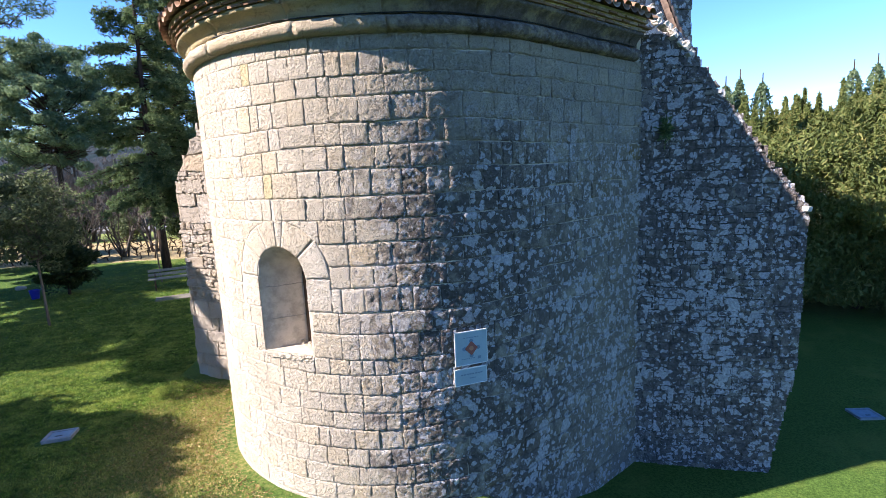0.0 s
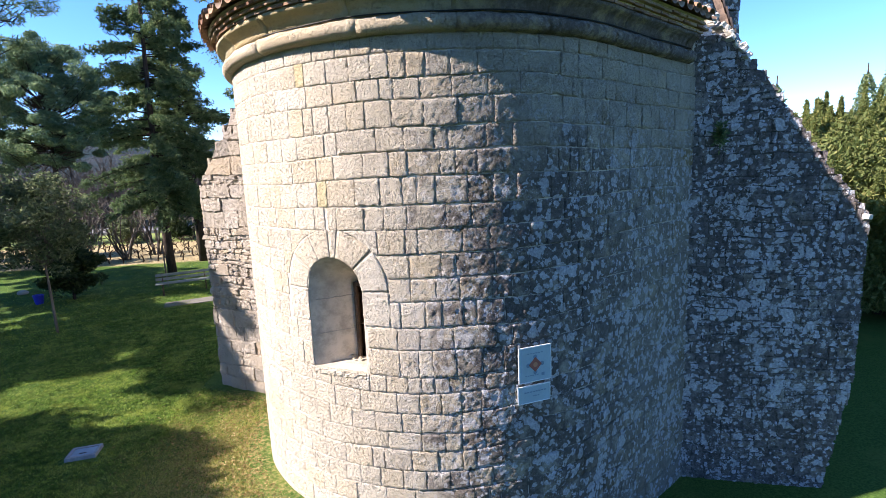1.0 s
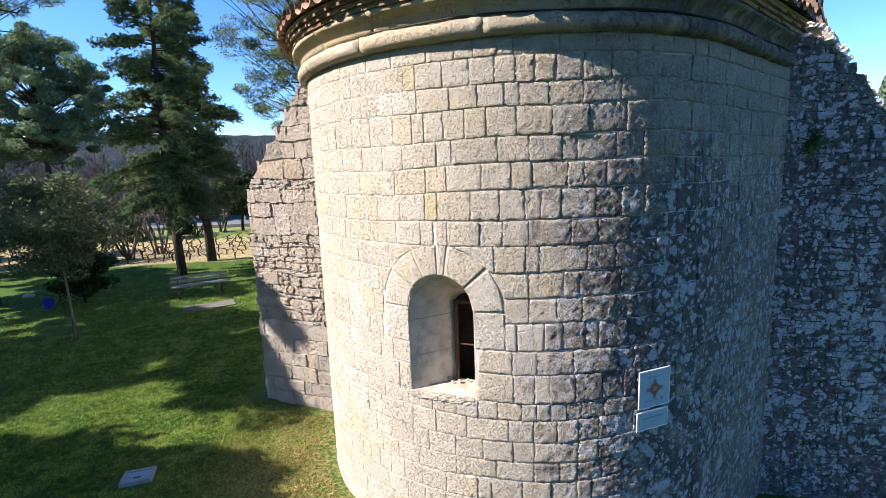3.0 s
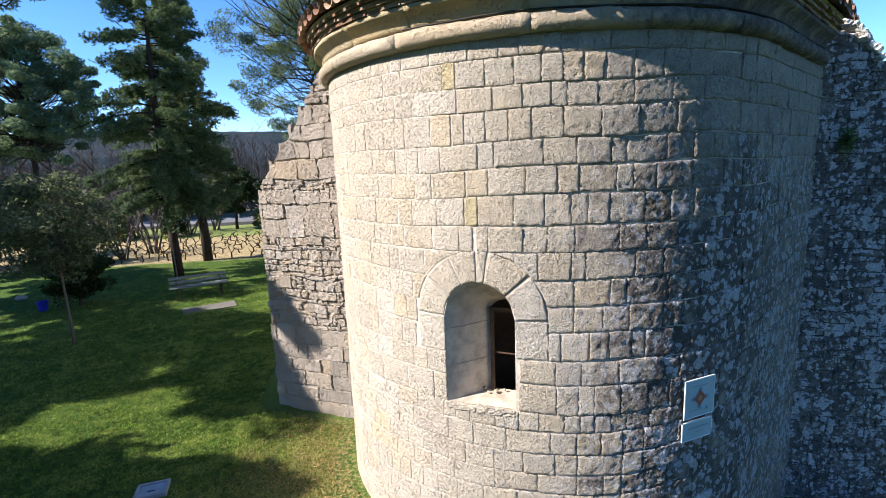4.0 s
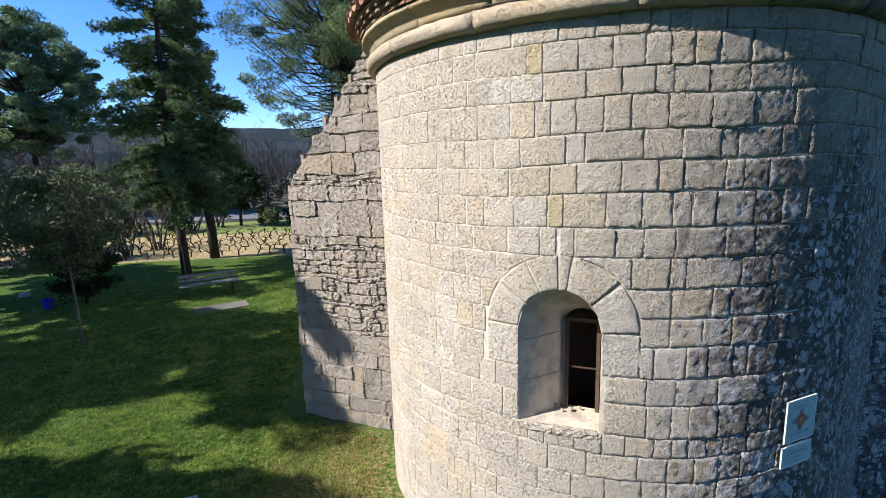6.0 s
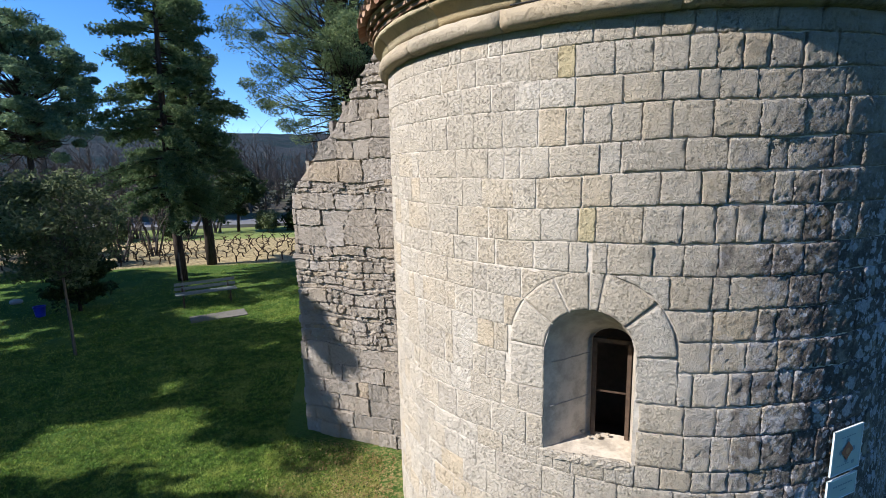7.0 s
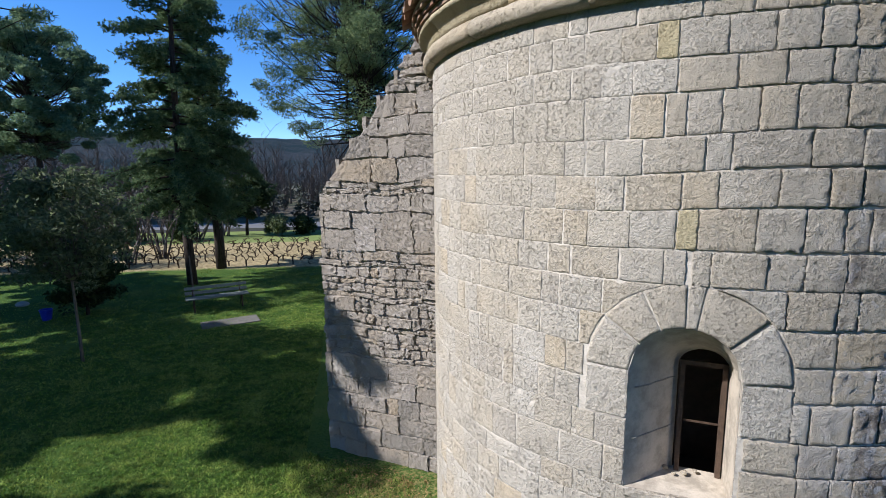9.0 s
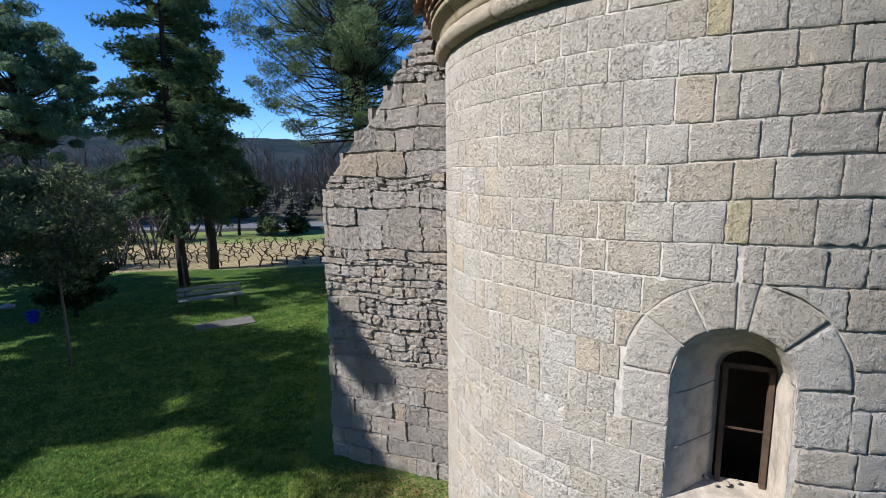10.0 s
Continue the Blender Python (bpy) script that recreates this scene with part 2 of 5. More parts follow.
def leaf_material(name, a, b, tip, through=0.45, mottle=0.0):
    n = Nodes(name)
    c = n.ramp(n.own(), (0.0, a), (0.7, b), (1.0, tip))
    c = n.mix(n.step(n.noise(0.8, 3), 0.35, 0.65), c, n.mix(0.5, c, a))
    if mottle:
        c = n.mix(n.math("MULTIPLY", n.step(n.noise(9.0, 5, 0.75), 0.42, 0.60), mottle), c, tuple(v * 0.30 for v in a))
        c = n.mix(n.math("MULTIPLY", n.step(n.noise(1.7, 4, 0.7), 0.45, 0.62), 0.55), c, (0.34, 0.40, 0.085))
        dx, dy = n.math("SUBTRACT", n.axis(0), -2.9), n.math("SUBTRACT", n.axis(1), 7.2)
        far = n.math("SQRT", n.math("ADD", n.math("MULTIPLY", dx, dx), n.math("MULTIPLY", dy, dy)))
        dry = n.step(n.math("ADD", far, n.math("MULTIPLY", n.noise(2.4, 5, 0.75), 3.4)), 4.7, 2.6)
        c = n.mix(n.math("MULTIPLY", dry, 0.8), c, n.mix(n.step(n.noise(22, 4, 0.7), 0.4, 0.62), (0.24, 0.25, 0.06), (0.46, 0.38, 0.15)))
    n.done(c, 0.7, spec=0.25)
    tr = n.t.nodes.new("ShaderNodeBsdfTranslucent")
    n.put(tr.inputs[0], c)
    mx = n.t.nodes.new("ShaderNodeMixShader")
    mx.inputs[0].default_value = through
    n.t.links.new(n.bsdf.outputs[0], mx.inputs[1])
    n.t.links.new(tr.outputs[0], mx.inputs[2])
    n.t.links.new(mx.outputs[0], n.out.inputs[0])
    return n.mat


FIR = leaf_material("fir_needles", (0.07, 0.125, 0.06), (0.15, 0.225, 0.095), (0.29, 0.35, 0.155))
PINE = leaf_material("pine_needles", (0.09, 0.155, 0.09), (0.18, 0.26, 0.135), (0.30, 0.37, 0.185))
PALE_PINE = leaf_material("pale_pine_needles", (0.09, 0.14, 0.065), (0.18, 0.24, 0.10), (0.30, 0.35, 0.15))
OAK = leaf_material("grey_green_leaves", (0.075, 0.10, 0.05), (0.15, 0.19, 0.09), (0.28, 0.31, 0.16))
SHRUB = leaf_material("dark_shrub_leaves", (0.018, 0.035, 0.014), (0.04, 0.065, 0.022), (0.07, 0.09, 0.03))
CYPRESS = leaf_material("cypress_foliage", (0.10, 0.14, 0.045), (0.20, 0.24, 0.075), (0.34, 0.31, 0.11))
TWIG = leaf_material("bare_twigs", (0.075, 0.065, 0.055), (0.12, 0.10, 0.085), (0.17, 0.145, 0.125), 0.1)
FAR_WOOD = leaf_material("far_wood", (0.04, 0.05, 0.035), (0.065, 0.07, 0.055), (0.10, 0.09, 0.08), 0.1)


def bark_material(name, color):
    n = Nodes(name)
    c = n.mix(n.step(n.noise(6, 5, 0.7, stretch=(3, 3, 0.6)), 0.4, 0.65), color, tuple(v * 0.45 for v in color))
    return n.done(c, 0.95, n.bump(n.noise(14, 5, 0.7, stretch=(3, 3, 0.5)), 0.8, 0.03), spec=0.1)


BARK = bark_material("pine_bark", (0.06, 0.047, 0.038))
GREY_BARK = bark_material("grey_bark", (0.17, 0.145, 0.12))


def ground_material():
    n = Nodes("meadow_and_field")
    x, y = n.axis(0), n.axis(1)
    patch = n.noise(0.55, 5, 0.65)
    fine = n.noise(28.0, 5, 0.75)
    grass = n.mix(n.step(fine, 0.35, 0.65), (0.028, 0.066, 0.012), (0.08, 0.142, 0.029))
    grass = n.mix(n.math("MULTIPLY", n.step(patch, 0.5, 0.72), 0.55), grass, (0.13, 0.15, 0.035))
    # dry leaf litter round the foot of the church
    px_, py_ = n.math("SUBTRACT", x, -2.9), n.math("SUBTRACT", y, 8.0)
    far = n.math("SQRT", n.math("ADD", n.math("MULTIPLY", px_, px_), n.math("MULTIPLY", py_, py_)))
    dry = n.step(n.math("ADD", far, n.math("MULTIPLY", n.noise(2.4, 5, 0.7), 3.2)), 4.8, 2.5)
    grass = n.mix(n.math("MULTIPLY", dry, n.step(n.noise(17, 4, 0.7), 0.42, 0.66)), grass, (0.25, 0.21, 0.085))
    # vineyard soil, the green verge behind it, and the rough country beyond
    edge = n.math("SUBTRACT", y, n.math("MULTIPLY_ADD", x, -0.08))
    edge.node.inputs[1].links[0].from_node.inputs[2].default_value = 26.1
    edge = n.math("ADD", edge, n.math("MULTIPLY", n.noise(0.9, 3), 0.8))
    soil = n.mix(n.step(n.noise(5.0, 5, 0.7), 0.38, 0.62), (0.20, 0.155, 0.085), (0.42, 0.345, 0.185))
    c = n.mix(n.step(edge, 0.2, 0.7), grass, soil)
    c = n.mix(n.step(edge, 9.4, 10.0), c, n.mix(fine, (0.13, 0.19, 0.05), (0.22, 0.25, 0.09)))
    c = n.mix(n.step(edge, 15.5, 19.0), c, n.mix(n.step(n.noise(0.05, 4), 0.4, 0.6), (0.11, 0.095, 0.07), (0.075, 0.078, 0.045)))
    nrm = n.bump(n.noise(9.0, 4, 0.7), 0.5, 0.06)
    nrm = n.bump(fine, 0.7, 0.03, nrm)
    return n.done(c, 0.95, nrm, spec=0.1)


GROUND = ground_material()
GRASS = leaf_material("grass_blades", (0.066, 0.14, 0.018), (0.185, 0.32, 0.04), (0.45, 0.52, 0.12), 0.3, 0.8)


# ---- ground ----
def spread(n, near, far):
    """Steps that are short near the middle and long towards the horizon."""
    k = math.asinh(far / near)
    return [near * math.sinh(k * (2 * i / n - 1)) for i in range(n + 1)]


def ground_sheet():
    xs, ys = spread(150, 6.0, 3000.0), spread(150, 6.0, 3000.0)
    verts = []
    for y in ys:
        for x in xs:
            px, py = x - 3.0, y + 9.0
            d = math.hypot(px, py)
            z = ground_z(px, py) + (0.035 * noise.noise((px * 0.7, py * 0.7, 0)) if d < 60 else 0)
            verts.append((px, py, z))
    w = len(xs)
    faces = [(j * w + i, j * w + i + 1, (j + 1) * w + i + 1, (j + 1) * w + i) for j in range(len(ys) - 1) for i in range(w - 1)]
    return verts, faces


tagged(part("ground", ground_sheet(), GROUND, smooth=True), "green lawn with dry leaf litter, vineyard soil and fields beyond", "ground", kind="structure")

# ---- the apse: a half-round wall of squared limestone blocks ----
CX, CY = -0.233, 8.085
WIN_TH, WIN_HALF, WIN_SILL, WIN_SPRING, RING = -32.8, 0.378, 1.93, 2.89, 0.70
APSE_TOP = 5.55
APSE_FROM, APSE_TO = -105.0, 86.0
STRAIGHT = 32.8     # past this the wall runs straight to the shaded flank


def apse_r(th):
    """The half-round is a little uneven, as old walls are."""
    return 2.945 + 0.008 * math.sin(radians(th * 3.1 + 20))


def apse_at(th, z, off=0.0):
    a, run = radians(min(th, STRAIGHT)), 2.945 * radians(max(0.0, th - STRAIGHT))
    r = apse_r(min(th, STRAIGHT)) + off
    return (CX + r * math.sin(a) + run * math.cos(a), CY - r * math.cos(a) + run * math.sin(a), z)


def apse_wavy(th, z, off=0.0):
    """The same, with courses that rise and sink a little, but not beside the window."""
    calm = smooth01((abs(th - WIN_TH) - 9) / 8) if 1.8 < z < 3.7 else 1.0
    return apse_at(th, z + calm * 0.05 * noise.noise((th * 0.045, z * 0.8, 4.0)) * (0 if z > 5.35 else 1), off)


def deg_of(metres):
    return math.degrees(metres / 2.945)


def win_half(z):
    """Half the width, in metres, that the window and its ring of voussoirs take out of the courses."""
    if z < WIN_SILL or z > WIN_SPRING + RING:
        return 0.0
    if z < 2.49:
        return WIN_HALF
    if z < WIN_SPRING:
        return RING
    return math.sqrt(max(0.0, RING ** 2 - (z - WIN_SPRING) ** 2))


def block(left, right, z0, z1, at, rough, proud, seed, unit=0.0532, gap=0.007, deep=0.07, edge=0.012, worn=0.007, wild=1.0, chunk=0.004, grain=0.042):
    """One hewn block: a flat uneven face with narrow worn edges, and sides that go back into the joint.
    left, right: the ends at a height; at(s, z, off): a place on the wall; unit: metres to one step of s."""
    r = random.Random(seed)
    z0, z1 = z0 + gap * r.uniform(0.3, 1.3), z1 - gap * r.uniform(0.3, 1.5)
    tw = [r.uniform(-1, 1) for _ in range(4)]
    verts, faces = [], []
    ez = min(0.2, edge / (z1 - z0))
    zm = (z0 + z1) / 2
    es = min(0.2, edge / (unit * max(1e-6, right(zm) - left(zm))))
    nx = max(2, min(16, round(unit * (right(zm) - left(zm)) / grain)))
    nz = max(2, min(10, round((z1 - z0) / grain)))
    us = [0] + [es + (1 - 2 * es) * k / nx for k in range(nx + 1)] + [1]
    vs = [0] + [ez + (1 - 2 * ez) * k / nz for k in range(nz + 1)] + [1]
    drift = r.uniform(0, 90)
    nu, nv = len(us), len(vs)
    for j, fj in enumerate(vs):
        z = z0 + (z1 - z0) * fj
        a, b = left(z), right(z)
        for i, fi in enumerate(us):
            s = a + (b - a) * fi
            ri, rj = i in (0, nu - 1), j in (0, nv - 1)
            off = proud - (worn * r.uniform(0.5, 1.6) * (1.0 if rj else 0.45) if ri or rj else 0.0) - (worn * r.uniform(0, 2) if ri and rj else 0.0) + r.uniform(-rough, rough) + 0.003 * (tw[0] * (fi - 0.5) + tw[1] * (fj - 0.5)) + chunk * (0.8 * noise.noise((s * unit * 17 + drift, z * 19, drift)) + noise.noise((s * unit * 36, z * 38, drift)))
            jog = r.uniform(-1, 1) * 0.008 * wild / unit if ri else r.uniform(-1, 1) * 0.008 / unit * (1 < i < nu - 2)
            cut = (0.010 * wild * r.random() if ri and rj else 0.0)
            zz = z + (r.uniform(-0.006, 0.006) * (0.5 + wild * 0.5) if rj else 0) + (cut if j == 0 else -cut if j == nv - 1 else 0)
            verts.append(at(s + jog, zz, off))
    for j in range(nv - 1):
        for i in range(nu - 1):
            k = j * nu + i
            faces.append((k, k + 1, k + nu + 1, k + nu))
    ring = list(range(nu)) + [j * nu + nu - 1 for j in range(1, nv)] + [(nv - 1) * nu + i for i in range(nu - 2, -1, -1)] + [j * nu for j in range(nv - 2, 0, -1)]
    base = len(verts)
    for k in ring:
        i, j = k % nu, k // nu
        z = z0 + (z1 - z0) * vs[j]
        a, b = left(z), right(z)
        verts.append(at(a + (b - a) * us[i], z, proud - deep))
    m = len(ring)
    for q in range(m):
        faces.append((ring[q], base + q, base + (q + 1) % m, ring[(q + 1) % m]))
    return verts, faces


COURSES = [-1.15, -0.90, -0.66, -0.42, -0.20, 0.05, 0.29, 0.54, 0.78, 1.03, 1.25, 1.49, 1.74, 1.93, 2.24, 2.49, 2.78, 3.04, 3.31, 3.58, 3.83, 4.12, 4.38, 4.63, 4.92, 5.14, 5.38, APSE_TOP]


def apse_core():
    """Mortar core behind the blocks, with the window cut through it."""
    verts, faces = [], []
    ths = []
    t = APSE_FROM
    while t < APSE_TO + 0.01:
        ths.append(t)
        t += 1.5
    w0, w1 = WIN_TH - deg_of(WIN_HALF), WIN_TH + deg_of(WIN_HALF)
    ths = sorted([t for t in ths if not w0 - 0.2 < t < w1 + 0.2] + [w0 + (w1 - w0) * k / 16 for k in range(17)])

    def bed(t):
        return -0.003 - 0.010 * smooth01((t + 46) / 36)      # joints are full on the sheltered side, washed out further round

    def quad(a, b, za0, za1, zb0, zb1):
        n = len(verts)
        verts.extend([apse_at(a, za0, bed(a)), apse_at(b, zb0, bed(b)), apse_at(b, zb1, bed(b)), apse_at(a, za1, bed(a))])
        faces.append((n, n + 1, n + 2, n + 3))

    def arch(t):
        s = min(1.0, abs(t - WIN_TH) / deg_of(WIN_HALF))
        return WIN_SPRING + WIN_HALF * math.sqrt(1 - s * s)

    for a, b in zip(ths, ths[1:]):
        mid = (a + b) / 2
        if w0 < mid < w1:
            quad(a, b, -1.2, WIN_SILL, -1.2, WIN_SILL)
            quad(a, b, arch(a), APSE_TOP + 0.7, arch(b), APSE_TOP + 0.7)
        else:
            quad(a, b, -1.2, APSE_TOP + 0.7, -1.2, APSE_TOP + 0.7)
    return verts, faces


apse = tagged(new("wall_apse"), "rounded church apse wall of weathered pale limestone blocks", "wall", kind="structure")
part("mortar_core", apse_core(), MORTAR, apse)


YELLOW = ((-38.6, -36.0, 5.28), (-35.0, -32.2, 4.0))     # two stones of yellow limestone: ends and height


def apse_blocks():
    """All blocks of the apse, as (shape, th, z): courses broken by the window, then its voussoirs."""
    out = []
    r = random.Random(21)
    for c, (z0, z1) in enumerate(zip(COURSES, COURSES[1:])):
        th = APSE_FROM + r.uniform(0, 4)
        zm = (z0 + z1) / 2
        cuts = [th]
        while th < APSE_TO:
            th += deg_of(r.choice((0.15, 0.2, 0.24, 0.28, 0.32, 0.36, 0.44)) * r.uniform(0.9, 1.1))
            cuts.append(th)
        for a, b, z in YELLOW:
            if z0 < z < z1:
                cuts = sorted([q for q in cuts if not a - 3 < q < b + 3] + [a, b])
        gone = max(win_half(z0 + 0.01), win_half(zm), win_half(z1 - 0.01))
        for a, b in zip(cuts, cuts[1:]):
            spans = [(a, b)]
            if gone and a < WIN_TH + deg_of(gone) and b > WIN_TH - deg_of(gone):
                spans = []
                if a < WIN_TH - deg_of(gone) + 0.6:
                    spans.append((a, None))
                if b > WIN_TH + deg_of(gone) - 0.6:
                    spans.append((None, b))
            for p, q in spans:
                left = (lambda z, p=p: p) if p is not None else (lambda z: WIN_TH + deg_of(win_half(z)))
                right = (lambda z, q=q: q) if q is not None else (lambda z: WIN_TH - deg_of(win_half(z)))
                if right(zm) - left(zm) < 1.2:
                    continue
                g = r.choice((0.03, 0.05, 0.08, 0.12, 0.18))
                l2 = lambda z, f=left, g=g: f(z) + g
                r2 = lambda z, f=right, g=g: f(z) - g
                mid = (left(zm) + right(zm)) / 2
                rough = smooth01((mid + 48) / 38)      # faces grow rougher round the wall
                shape = block(l2, r2, z0, z1, apse_wavy, r.uniform(0.0008, 0.0016) + 0.0018 * rough, r.uniform(-0.001, 0.003) + r.uniform(0.0, 0.013) * rough, r.random(), worn=r.uniform(0.001, 0.002) + 0.004 * rough, edge=r.uniform(0.004, 0.009), gap=r.uniform(0.002, 0.006) + 0.003 * rough, chunk=0.0014 + 0.0042 * rough + r.choice((0, 0, 0, 0.003)), wild=0.5 + 0.7 * rough, grain=0.026 if -52 < mid < 10 else 0.042)
                out.append((shape, mid, zm))
    return out


NEAR, REST = [], []
for shape, th, z in apse_blocks():
    if any(a < th < b and abs(z - h) < 0.15 for a, b, h in YELLOW):
        part("stone", shape, YELLOW_STONE, apse, "yellow limestone block", smooth=True)
        continue
    (NEAR if -82 < th < 6 and 1.35 < z < 5.1 and len(NEAR) < 300 else REST).append(shape)
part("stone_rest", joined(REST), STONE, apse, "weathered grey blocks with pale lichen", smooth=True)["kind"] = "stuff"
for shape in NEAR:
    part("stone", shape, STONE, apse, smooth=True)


def window_at(u, z, back):
    """A place in the window: metres across, height, metres behind the wall face."""
    a = radians(WIN_TH)
    r = apse_r(WIN_TH)
    p = Vector((CX + r * math.sin(a), CY - r * math.cos(a), z))
    return tuple(p + Vector((math.cos(a), math.sin(a), 0)) * u - Vector((math.sin(a), -math.cos(a), 0)) * back)


def voussoir(a0, a1, seed, outer):
    """One wedge of the window's arch between two angles from the springing line."""
    r = random.Random(seed)
    verts, faces = [], []
    g = 0.012
    fa, fr = (0, 0.08, 0.5, 0.92, 1), (0, 0.07, 0.5, 0.93, 1)
    na, nr = len(fa), len(fr)
    for layer in (0, 1):
        for i in range(na):
            t = a0 + g + (a1 - a0 - 2 * g) * fa[i]
            for j in range(nr):
                rad = WIN_HALF + 0.002 + (outer - 0.004 - WIN_HALF) * fr[j]
                rim = i in (0, na - 1) or j in (0, nr - 1)
                u, z = rad * math.cos(t), WIN_SPRING + rad * math.sin(t)
                off = (0.002 - (0.003 if rim else 0) + r.uniform(-0.002, 0.002)) if layer == 0 else -0.10
                verts.append(apse_at(WIN_TH + deg_of(u), z, off))
    n = na * nr
    for i in range(na - 1):
        for j in range(nr - 1):
            k = i * nr + j
            faces.append((k, k + 1, k + nr + 1, k + nr))
    ring = [j for j in range(nr)] + [i * nr + nr - 1 for i in range(1, na)] + [(na - 1) * nr + j for j in range(nr - 2, -1, -1)] + [i * nr for i in range(na - 2, 0, -1)]
    for p, q in zip(ring, ring[1:] + ring[:1]):
        faces.append((p, p + n, q + n, q))
    return verts, faces


ANGLES = [0.0, 0.72, 1.40, 1.58, 2.02, 2.52, math.pi]
for k, (a0, a1) in enumerate(zip(ANGLES, ANGLES[1:])):
    part("voussoir", voussoir(a0, a1, k, RING), STONE, apse, smooth=True)

for a, b, k in ((-RING, -WIN_HALF - 0.003, 11), (WIN_HALF + 0.003, RING, 12)):
    part("springer", block(lambda z: WIN_TH + deg_of(a) + 0.05, lambda z: WIN_TH + deg_of(b) - 0.02, 2.498, WIN_SPRING + 0.006, apse_at, 0.002, 0.006, k), STONE, apse)

# the splayed reveal, from the arched mouth back to the narrow light
IN_U, IN_W, IN_Z0, IN_Z1, IN_BACK = 0.175, 0.178, 1.94, 2.84, 0.46


def outline(u0, half, z0, spring, rise, n=14):
    pts = [(u0 - half, z0), (u0 - half, spring)]
    pts += [(u0 - half * math.cos(math.pi * k / n), spring + rise * math.sin(math.pi * k / n)) for k in range(1, n)]
    return pts + [(u0 + half, spring), (u0 + half, z0)]


def reveal():
    front = outline(0, WIN_HALF, WIN_SILL, WIN_SPRING, WIN_HALF)
    back = outline(IN_U, IN_W, IN_Z0, IN_Z1, 0.14)
    n = len(front)
    rows = 5
    verts, faces = [], []
    for k in range(rows):
        f = k / (rows - 1)
        for i, ((u, z), (u2, z2)) in enumerate(zip(front, back)):
            w = 0.010 * noise.noise((u * 5 + 3, z * 5, f * 4)) if 0 < k < rows - 1 else 0.0
            uu, zz = u + (u2 - u) * f + w, z + (z2 - z) * f + w
            if k == 0:
                th = WIN_TH + deg_of(uu)
                verts.append(apse_at(th, zz, -0.012))
            else:
                verts.append(window_at(uu, zz, IN_BACK * f))
    for k in range(rows - 1):
        for i in range(n):
            a, b = k * n + i, k * n + (i + 1) % n
            faces.append((a, b, b + n, a + n))
    return verts, faces


window = tagged(new("window_1"), "small round-arched church window with splayed reveal and wooden frame", "window", kind="structure")
part("reveal", reveal(), PLASTER, window, "pale plastered splayed reveal", smooth=False)
sill = [block(lambda z: WIN_TH - 7.3, lambda z: WIN_TH - 1.0, 1.86, WIN_SILL + 0.002, apse_at, 0.006, 0.018, 3), block(lambda z: WIN_TH - 0.8, lambda z: WIN_TH + 7.3, 1.86, WIN_SILL + 0.004, apse_at, 0.006, 0.014, 4)]


def bar(u, z0, z1, back, w, d):
    v = [window_at(u + du, z, back + db) for z in (z0, z1) for du, db in ((-w, -d), (w, -d), (w, d), (-w, d))]
    return v, [(0, 1, 2, 3), (7, 6, 5, 4), (0, 4, 5, 1), (1, 5, 6, 2), (2, 6, 7, 3), (3, 7, 4, 0)]


def cross_bar(u0, u1, z, back, h, d):
    v = [window_at(u, z + dz, back + db) for u in (u0, u1) for dz, db in ((-h, -d), (h, -d), (h, d), (-h, d))]
    return v, [(0, 1, 2, 3), (7, 6, 5, 4), (0, 4, 5, 1), (1, 5, 6, 2), (2, 6, 7, 3), (3, 7, 4, 0)]


for z in (2.32, 2.74):
    verts, faces = [], []
    for k in range(7):
        f = 0.16 + 0.76 * k / 6
        u = -WIN_HALF + (IN_U - IN_W + WIN_HALF) * f + 0.004
        for dz in (-0.004, 0.004):
            zz = z + dz + 0.012 * noise.noise((f * 6, z * 9, 2))
            verts.append(window_at(u + 0.006, zz, IN_BACK * f))
            verts.append(window_at(u - 0.03, zz, IN_BACK * f))
    for k in range(6):
        a = 4 * k
        faces += [(a, a + 2, a + 6, a + 4), (a + 1, a, a + 4, a + 5), (a + 2, a + 3, a + 7, a + 6)]
    part("reveal_joint", (verts, faces), GREY_MORTAR, window)
B = IN_BACK - 0.05
frame_side = joined([bar(IN_U - 0.15, IN_Z0, IN_Z1 + 0.06, B, 0.018, 0.022), bar(IN_U + 0.15, IN_Z0, IN_Z1 + 0.06, B, 0.018, 0.022), cross_bar(IN_U - 0.16, IN_U + 0.16, IN_Z1 + 0.04, B, 0.02, 0.022)])
part("window_frame", frame_side, OLD_WOOD, window, "brown weathered wooden frame")
part("cross_bar", cross_bar(IN_U - 0.14, IN_U + 0.14, 2.38, B + 0.012, 0.007, 0.006), IRON, window)
# dark-coloured box added in place of the church's unlit inside
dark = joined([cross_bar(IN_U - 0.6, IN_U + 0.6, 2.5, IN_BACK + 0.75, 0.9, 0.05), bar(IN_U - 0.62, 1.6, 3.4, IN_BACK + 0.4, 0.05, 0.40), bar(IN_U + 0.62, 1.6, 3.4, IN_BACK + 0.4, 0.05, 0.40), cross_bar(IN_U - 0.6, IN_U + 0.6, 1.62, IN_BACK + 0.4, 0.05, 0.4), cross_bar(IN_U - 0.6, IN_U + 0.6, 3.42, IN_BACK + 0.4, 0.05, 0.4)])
part("dark_backing", dark, DARK, window, "dark brown box standing in for the unlit church interior")
